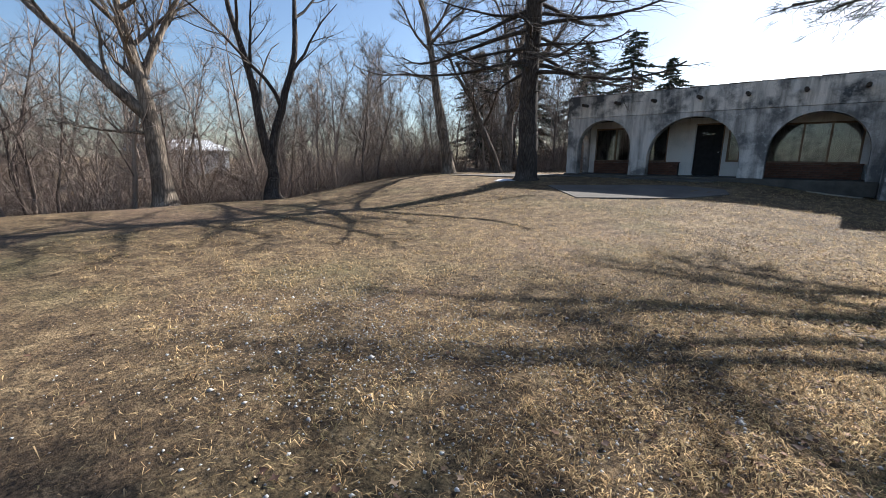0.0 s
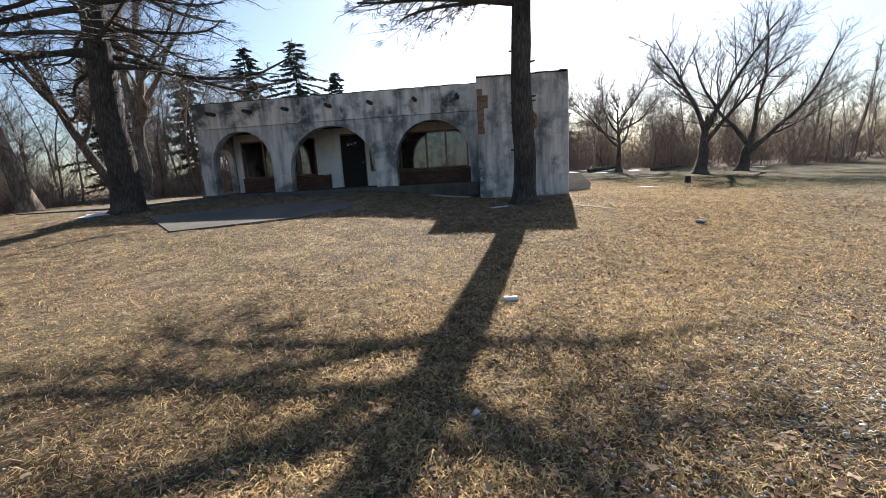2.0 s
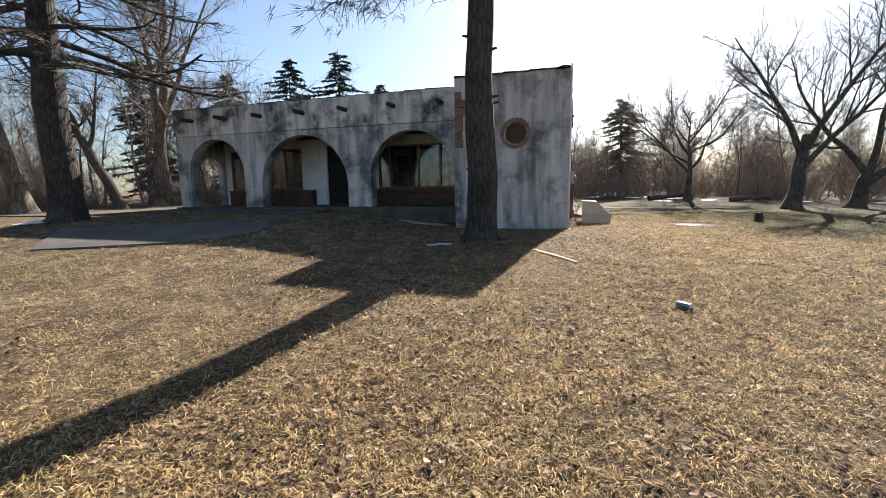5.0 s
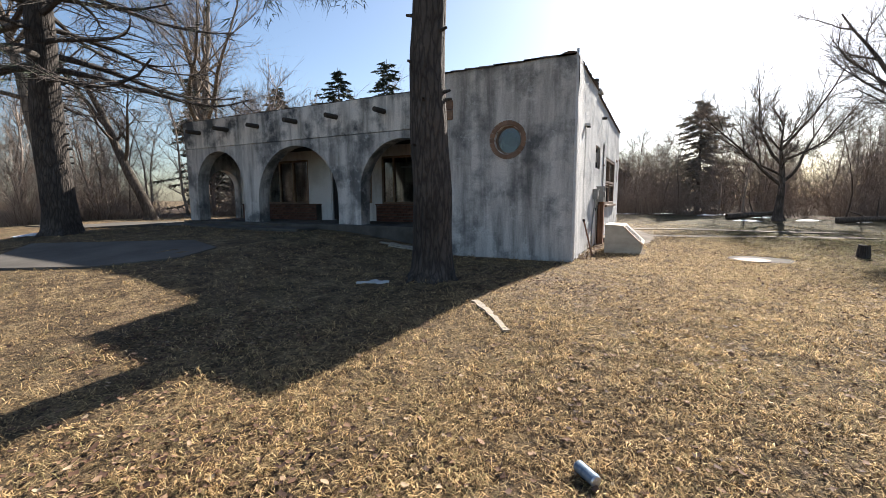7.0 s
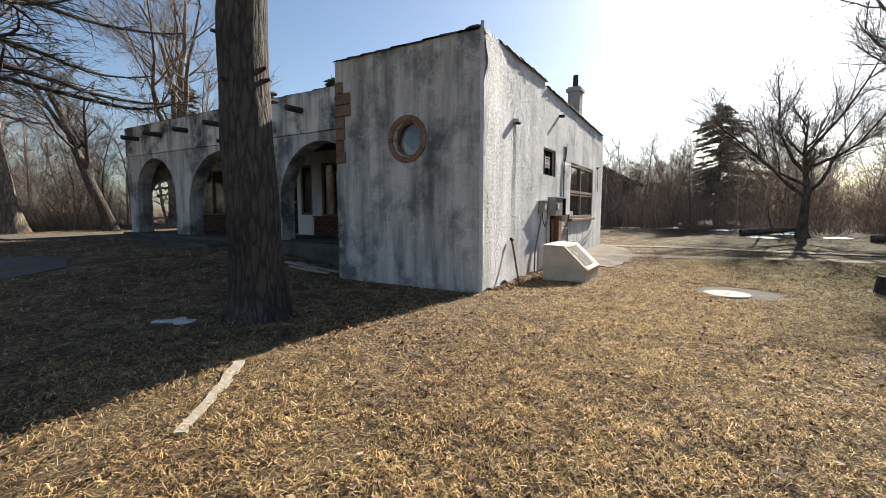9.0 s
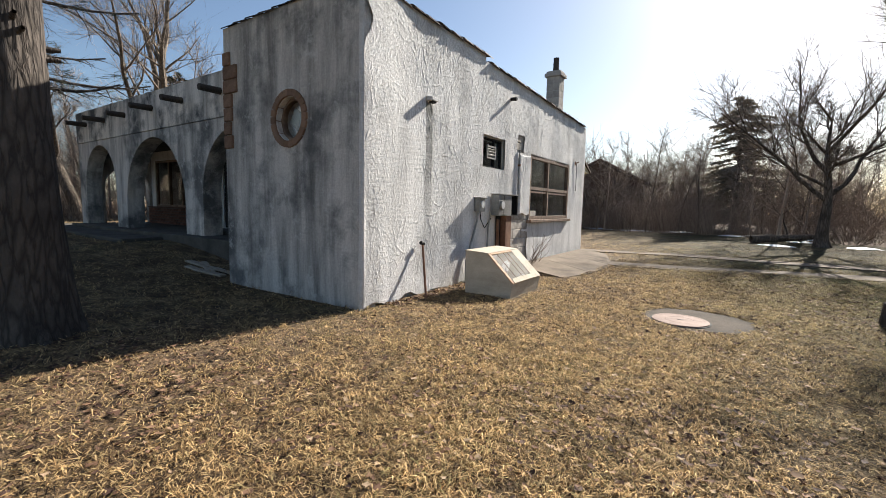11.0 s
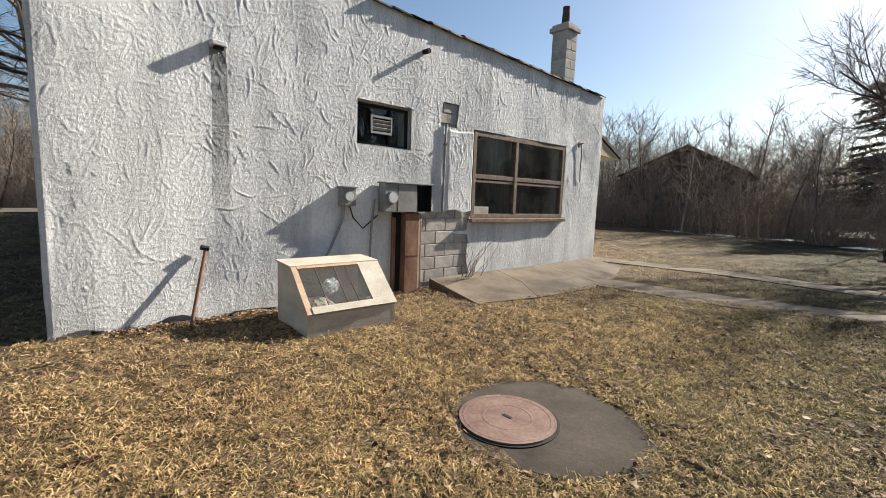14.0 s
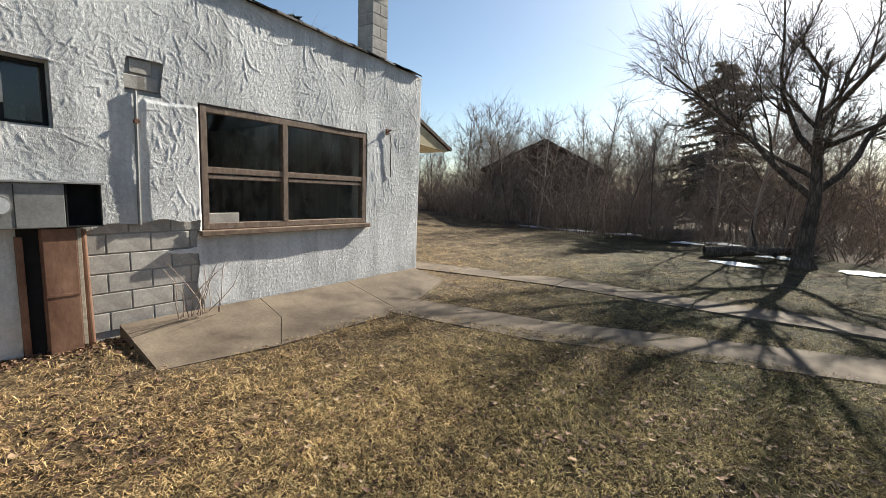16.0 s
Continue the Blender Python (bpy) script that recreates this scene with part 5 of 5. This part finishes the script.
woods("far_woods", "hazy brown line of distant winter woods", [(75, -5), (58, 22), (38, 40), (10, 50), (-25, 52)], 16, 220, 8, 12, 0.9, 1.3, 2.6)
for nm, line, w in (("west", [(-11, 16), (-17, 9.5), (-21.5, 5), (-23.4, -2), (-24.3, -9), (-24.1, -15), (-24.2, -22), (-28, -36)], 40), ("north", [(48, -16), (37, 2), (26, 9.3), (17, 12.8), (10, 15.2), (6.5, 16.9), (2.5, 17.8), (-4, 18.2), (-11, 16)], 40)):
    bm = bmesh.new()
    line = [Vector(a).lerp(Vector(c), q / 12) for a, c in zip(line, line[1:]) for q in range(12)]
    prev = None
    for q, p in enumerate(line):
        d = (line[min(q + 1, len(line) - 1)] - line[max(q - 1, 0)]).normalized()
        nrm = Vector((d.y, -d.x))
        row = [bm.verts.new((*(p + nrm * s), G(*(p + nrm * s)) + 0.03 * (s > 0) - 0.02)) for s in (0, 0.7 + 0.5 * math.sin(q * 1.7), 2, 5, 10, 20, w)]
        if prev:
            for a in range(6):
                bm.faces.new((prev[a], row[a], row[a + 1], prev[a + 1]))
        prev = row
    tagged(part("woodland_floor", bm, M_LITTER), "brown leaf litter under the bare trees", "ground", kind="structure")

# ---- lawn growth, leaves, stones ----
def strewn(name, label, cat, k, spots, make, mat, seed, kind="stuff"):
    rng = np.random.default_rng(seed)
    p = spots(rng, k)
    x, y = p[:, 0], p[:, 1]
    clear = ~((x > -14.2) & (x < 0.06) & (y > 0.0) & (y < 8.9)) & ~((x > -3.1) & (x < 0.1) & (y > TY) & (y < 1)) & ~((x > -14.6) & (x < -7.3) & (y > -0.42) & (y < 1)) & ~((x > 0) & (x < 1.35) & (y > 3.95) & (y < 8.6))
    clear &= ~((x - 3.55) ** 2 + (y - 2.15) ** 2 < 0.38) & ~((x > -12) & (x < -6.5) & (y - 0.38 * x > -2.4) & (y - 0.38 * x < 0.28))
    clear &= ~((y > 6.6 + 0.28 * (x - 1.3)) & (y < 7.25 + 0.28 * (x - 1.3)) & (x > 1.3) & (x < 7.2)) & ~((y > 9.45 + 0.03 * x) & (y < 10.15 + 0.03 * x) & (x > -1) & (x < 7))
    clear &= ~((x > 0.4) & (x < 1.34) & (y > 1.45) & (y < 2.6))
    p = p[clear]
    v, f = make(rng, p, gz(p[:, 0], p[:, 1]))
    return tagged(arrays(name, v, f, mat), label, cat, kind=kind)


def lawn_spots(rng, k):
    """Denser along the line walked."""
    way = np.array([(-4.6, -17.5), (-3.5, -14), (-2, -11.5), (0.3, -8.5), (2, -5), (3, -1.5), (3.4, 1.5), (3.6, 4.3), (4.7, 5.4), (5.8, 7)], float)
    i = rng.choice(len(way) - 1, k, p=np.array([1, 1, 1, 1.1, 1.1, 1.1, 1.1, 0.9, 1.2, 1.5][:len(way) - 1]) / sum([1, 1, 1, 1.1, 1.1, 1.1, 1.1, 0.9, 1.2, 1.5][:len(way) - 1]))
    t = rng.random(k)[:, None]
    c = way[i] * (1 - t) + way[i + 1] * t
    return c + rng.normal(0, 1, (k, 2)) * rng.choice([1.0, 2.1, 5.0], k, p=[0.42, 0.36, 0.22])[:, None]


def blades(rng, p, z):
    n = len(p)
    a = rng.uniform(0, 6.283, n)
    clump = np.sin(p[:, 0] * 5.1 + np.sin(p[:, 1] * 3.7) * 2) * np.sin(p[:, 1] * 4.3)
    ln = rng.uniform(0.03, 0.085, n) * (1 + 0.35 * clump)
    up = rng.uniform(0.05, 0.8, n) ** 1.3
    w = rng.uniform(0.0018, 0.0042, n)
    d = np.stack([np.cos(a), np.sin(a)], -1)
    s = np.stack([-d[:, 1], d[:, 0]], -1) * w[:, None]
    b = np.stack([p[:, 0], p[:, 1], z - 0.004], -1)
    side = rng.normal(0, 0.16, n) * ln  # dry blades curl to one side
    m = b + np.stack([d[:, 0] * ln * 0.5 - d[:, 1] * side, d[:, 1] * ln * 0.5 + d[:, 0] * side, ln * up * 0.85 + 0.008], -1)
    tip = b + np.stack([d[:, 0] * ln, d[:, 1] * ln, ln * up * rng.uniform(0.1, 1.0, n) + 0.004], -1)
    s3 = np.concatenate([s, np.zeros((n, 1))], -1)
    v = np.stack([b, m + s3, tip, m - s3], 1).reshape(-1, 3)
    f = (np.array([(0, 1, 3), (1, 2, 3)])[None] + (np.arange(n) * 4)[:, None, None]).reshape(-1, 3)
    return v, f


def leaves(rng, p, z):
    n = len(p)
    ang = np.linspace(0, 6.283, 9)[:-1]
    r = rng.uniform(0.006, 0.019, (n, 1)) * (1 + 0.35 * np.cos(ang * 4 + rng.uniform(0, 6, (n, 1)))) * np.where(np.abs(np.cos(ang)) > 0.6, 1.5, 0.8)
    t = rng.uniform(0, 6.283, (n, 1))
    x, y = r * np.cos(ang + t), r * np.sin(ang + t)
    curl = rng.uniform(-0.3, 0.9, (n, 1)) * (np.cos(ang) ** 2) * 0.03 + rng.normal(0, 0.25, (n, 1)) * x + rng.normal(0, 0.25, (n, 1)) * y
    lift = rng.uniform(0.004, 0.034, (n, 1))
    ringv = np.stack([p[:, :1] + x, p[:, 1:] + y, z[:, None] + lift + 0.003 + curl * 0.6], -1)
    mid = np.concatenate([p, z[:, None] + lift], -1)[:, None]
    v = np.concatenate([mid, ringv], 1).reshape(-1, 3)
    k = np.arange(8)
    f = np.stack([0 * k, 1 + k, 1 + (k + 1) % 8], -1)
    return v, (f[None] + (np.arange(n) * 9)[:, None, None]).reshape(-1, 3)


def pebbles(rng, p, z):
    n = len(p)
    base = np.array([(1, 0, 0), (-1, 0, 0), (0, 1, 0), (0, -1, 0), (0, 0, 0.8), (0, 0, -0.6)], float)
    s = rng.lognormal(-4.95, 0.4, (n, 1, 1))
    v = base[None] * s * rng.uniform(0.6, 1.4, (n, 6, 3))
    t = rng.uniform(0, 6.283, n)
    c, d = np.cos(t)[:, None], np.sin(t)[:, None]
    v = np.stack([v[..., 0] * c - v[..., 1] * d + p[:, :1], v[..., 0] * d + v[..., 1] * c + p[:, 1:], v[..., 2] + z[:, None] + 0.004], -1)
    f = np.array([(0, 2, 4), (2, 1, 4), (1, 3, 4), (3, 0, 4), (2, 0, 5), (1, 2, 5), (3, 1, 5), (0, 3, 5)])
    return v.reshape(-1, 3), (f[None] + (np.arange(n) * 6)[:, None, None]).reshape(-1, 3)


def gravel_spots(rng, k):
    c = np.array([(-5.2, -16.2), (-3.6, -14.6), (-1.6, -13.3), (0.6, -11.8), (-6.8, -17.3), (-0.4, -13.9), (2.2, -12.6)])
    return c[rng.integers(0, len(c), k)] + rng.normal(0, 1, (k, 2)) * (1.3, 0.8)


def leaf_spots(rng, k):
    a = lawn_spots(rng, k // 2)
    c = rng.uniform((-6, -17), (6, 9), (40, 2))
    return np.concatenate([a, c[rng.integers(0, 40, k - k // 2)] + rng.normal(0, 0.5, (k - k // 2, 2))])


def clumped(spots):
    """Keeps the spots that fall on matted clumps and thins those in the gaps between them."""
    def pick(rng, k):
        p = spots(rng, int(k * 1.5))
        keep = np.zeros(len(p))
        for cell, share in ((0.085, 0.6), (0.4, 0.4)):
            g = np.random.default_rng(int(cell * 1000)).random((257, 257))
            u = p / cell
            i = np.floor(u).astype(int)
            f = ss(u - i)
            i, j = i % 256, (i + 1) % 256
            v = (g[i[:, 0], i[:, 1]] * (1 - f[:, 0]) + g[j[:, 0], i[:, 1]] * f[:, 0]) * (1 - f[:, 1]) + (g[i[:, 0], j[:, 1]] * (1 - f[:, 0]) + g[j[:, 0], j[:, 1]] * f[:, 0]) * f[:, 1]
            keep += share * v
        return p[keep + rng.normal(0, 0.06, len(p)) > 0.41][:k]
    return pick


def thatch(rng, p, z):
    """Flat-lying dead straw, one thin pointed piece each."""
    n = len(p)
    ln, a, w = rng.uniform(0.025, 0.075, n), rng.uniform(0, 6.283, n), rng.uniform(0.0016, 0.0034, n)
    b = np.stack([p[:, 0], p[:, 1], z + rng.uniform(0.002, 0.022, n)], -1)
    way = np.stack([np.cos(a) * ln, np.sin(a) * ln, rng.normal(0.1, 0.22, n) * ln], -1)
    s = np.stack([-np.sin(a) * w, np.cos(a) * w, rng.normal(0, 0.5, n) * w], -1)
    return np.stack([b - s, b + s, b + way], 1).reshape(-1, 3), np.arange(n * 3).reshape(-1, 3)


strewn("straw_thatch", "flattened dead straw matted over dark soil", "grass", 480000, lawn_spots, thatch, M_GRASS, 47)
strewn("grass", "matted dry straw-coloured winter grass", "grass", 330000, clumped(lawn_spots), blades, M_GRASS, 41)
def wide_spots(rng, k):
    return rng.uniform((-15, -18.5), (9, 12), (k, 2))


def tufts(rng, p, z):
    """Coarser blades standing in small tufts."""
    c = np.repeat(p, 6, 0) + rng.normal(0, 0.022, (len(p) * 6, 2))
    v, f = blades(rng, c, gz(c[:, 0], c[:, 1]))
    base = np.repeat(v[0::4], 4, 0)
    return base + (v - base) * 1.25, f


strewn("grass_tufts", "tufts of coarse dry grass dotted over the lawn", "grass", 22000, clumped(wide_spots), tufts, M_GRASS, 44)
strewn("fallen_leaves", "brown curled oak leaves scattered over the lawn", "leaves", 20000, leaf_spots, leaves, M_LEAF, 42)
strewn("gravel", "pale crushed limestone showing through thin grass", "gravel", 22000, gravel_spots, pebbles, M_GRAVEL, 43)

def clod_spots(rng, k):
    a, r = rng.uniform(0.2, 2.3, k), rng.normal(0.86, 0.09, k)
    return np.stack([3.5 + r * np.cos(a) * 1.05, 2.15 + r * np.sin(a)], -1)


def clods(rng, p, z):
    v, f = pebbles(rng, p, z)
    c = np.repeat(v.reshape(-1, 6, 3).mean(1), 6, 0)
    return c + (v - c) * 2.6, f


def wall_foot(rng, k):
    return np.stack([0.07 + np.abs(rng.normal(0, 0.14, k)), rng.uniform(0.0, 3.9, k)], -1)


strewn("leaf_drift", "dark dead leaves drifted against the wall foot", "leaves", 1500, wall_foot, leaves, M_LEAF, 46)
strewn("soil_clods", "dark clods of dug earth beside the concrete pad", "soil", 420, clod_spots, clods, M_LITTER, 45)

# ---- loose things ----
def can(at, turn, label, band, r=0.033, ln=0.157):
    e = thing("drink_can", (at[0], at[1], G(*at) + r + 0.012), label, "can", turn=turn)
    bm = bmesh.new()
    add_cyl(bm, (-ln / 2 + 0.008, 0, 0), (ln / 2 - 0.008, 0, 0), r, r, 20)
    part("body", bm, band, e)
    cyl("rim", (ln / 2 - 0.0078, 0, 0), (ln / 2, 0, 0), r, M_CAN, e, r * 0.82, 20)
    cyl("base", (-ln / 2, 0, 0), (-ln / 2 + 0.0078, 0, 0), r * 0.8, M_CAN, e, r, 20)
    box("tab", (ln / 2, -0.009, -0.006), (ln / 2 + 0.003, 0.009, 0.012), M_CAN, e)


can((-2.5, -10.98), 4, "white drink can lying in the grass", M_CANWHITE)
can((1.37, -6.9), -42, "crushed blue and silver drink can on the lawn", M_CANBAND)


def plank(name, label, a, b, w, t, mat, seed, cat="plank"):
    rr = random.Random(seed)
    a, b = Vector(a), Vector(b)
    bm = bmesh.new()
    n = 7
    d = (b - a).normalized()
    s = Vector((-d.y, d.x, 0))
    prev = None
    for k in range(n + 1):
        p = a.lerp(b, k / n) + s * rr.uniform(-0.015, 0.015)
        z = G(p.x, p.y) + 0.006
        hw = w / 2 * rr.uniform(0.7, 1.05)
        ring = [bm.verts.new((p + s * hw * u + Vector((0, 0, z - p.z + v)))) for u, v in ((-1, 0), (1, 0), (0.95, t), (-0.95, t))]
        if prev:
            for q in range(4):
                bm.faces.new((prev[q], prev[(q + 1) % 4], ring[(q + 1) % 4], ring[q]))
        else:
            bm.faces.new(ring)
        prev = ring
    bm.faces.new(prev[::-1])
    return tagged(part(name, bm, mat), label, cat)


plank("broken_board", "splintered bleached board lying in the grass", (-0.45, -4.14, 0), (-0.08, -4.56, 0), 0.11, 0.018, M_PALEWOOD, 1)
plank("broken_board", "splintered bleached board lying in the grass", (-0.1, -4.54, 0), (0.28, -5.04, 0), 0.08, 0.018, M_PALEWOOD, 2)
for s, (a, b) in enumerate((((-4.7, -0.25), (-3.3, -0.05)), ((-4.3, -0.45), (-3.35, -0.3)), ((-4.5, -0.05), (-3.6, -0.35)))):
    plank("loose_board", "pale loose board dropped before the arch", (*a, 0), (*b, 0), 0.13, 0.03, M_PALEWOOD, 5 + s)
for s, (a, b) in enumerate((((-2.6, -3.85), (-2.15, -3.6)), ((-2.45, -3.6), (-2.2, -3.75)))):
    plank("paper_scrap", "white torn scrap at the foot of the pine", (*a, 0), (*b, 0), 0.14, 0.02, M_PALE, 15 + s, "scrap")
stump = thing("tree_stump", (5.57, 3.3, G(5.57, 3.3) - 0.02), "short dark weathered stump in the lawn", "stump")
bm = bmesh.new()
add_cyl(bm, (0, 0, 0), (0.01, 0, 0.33), 0.14, 0.10, 12)
for v in bm.verts:
    v.co += Vector(noise.noise_vector(v.co * 7)) * 0.03
part("trunk", bm, M_BARK_DARK, stump)


def snow_patch(x, y, w, l, seed):
    rr = random.Random(seed)
    bm = bmesh.new()
    c = bm.verts.new((0, 0, 0.05))
    ring = []
    for s in range(20):
        a = s * math.tau / 20
        k = rr.uniform(0.6, 1.1)
        px, py = w * k * math.cos(a), l * k * math.sin(a)
        ring.append(bm.verts.new((px, py, G(x + px, y + py) - G(x, y) - 0.005)))
    for s in range(20):
        bm.faces.new((c, ring[s], ring[(s + 1) % 20]))
    o = part("snow_patch", bm, M_SNOW, smooth=True)
    o.location = (x, y, G(x, y) + 0.03)
    tagged(o, "small leftover patch of old snow", "snow", "snow patches", kind="structure")


for s, (x, y, w, l) in enumerate(((5.0, 14.5, 0.7, 0.25), (7.3, 15.0, 0.5, 0.3), (5.9, 16.2, 0.5, 0.25), (8.6, 14.4, 0.6, 0.25), (-14.6, -3.5, 0.6, 0.5), (3.6, 17.6, 0.6, 0.2), (10.5, 13.0, 0.7, 0.25), (13.5, 12.4, 0.6, 0.25), (1.6, 19.2, 0.9, 0.3), (-0.4, 19.4, 1.0, 0.3), (4.6, 18.4, 0.8, 0.3), (-2.2, 19.3, 0.8, 0.25), (6.2, 17.9, 0.7, 0.3))):
    snow_patch(x, y, w, l, 90 + s)


def log(a, b, r, label, mat, seed):
    e = thing("fallen_log", (a[0], a[1], G(*a)), label, "log")
    st, fine = Sticks(), Sticks()
    rg = np.random.default_rng(seed)
    d = np.array([b[0] - a[0], b[1] - a[1], b[2]])
    pts = bent(rg, (0, 0, r * 0.8), d, np.linalg.norm(d), 8, 0.04, 0)
    st.tube(pts, np.linspace(r, r * 0.55, 8), 9)
    for k in range(3):
        st.tube(bent(rg, pts[3 + k], rg.normal(0, 1, 3) + (0, 0, 0.9), 0.9, 4, 0.15, 0.2), (r * 0.3, r * 0.25, r * 0.15, 0.01), 5)
    arrays("wood", *st.rows(), mat, e, smooth=True)


log((-25.8, -7.9), (-28.5, -9.6, 1.5), 0.24, "pale fallen trunk propped in brush", M_BARK_PALE, 3)
log((4.3, 15.3), (6.2, 15.9, 0.1), 0.16, "dark fallen limb at the lawn edge", M_BARK, 4)
log((8.0, 14.2), (9.6, 13.6, 0.15), 0.14, "dark fallen limb at the lawn edge", M_BARK, 5)
# dead stems in the gap by the wall
st = Sticks()
rg = np.random.default_rng(9)
for k in range(16):
    st.tube(bent(rg, (0.12 + rg.uniform(0, 0.2), 4.4 + rg.uniform(0, 0.5), 0.1), (rg.uniform(0.1, 0.6), rg.uniform(-0.5, 0.5), 1), rg.uniform(0.25, 0.9), 5, 0.15, 0), np.linspace(0.006, 0.002, 5), 3)
tagged(arrays("dead_weeds", *st.rows(), M_BRUSH), "dry leafless weed stems against the block wall", "weeds", kind="stuff")
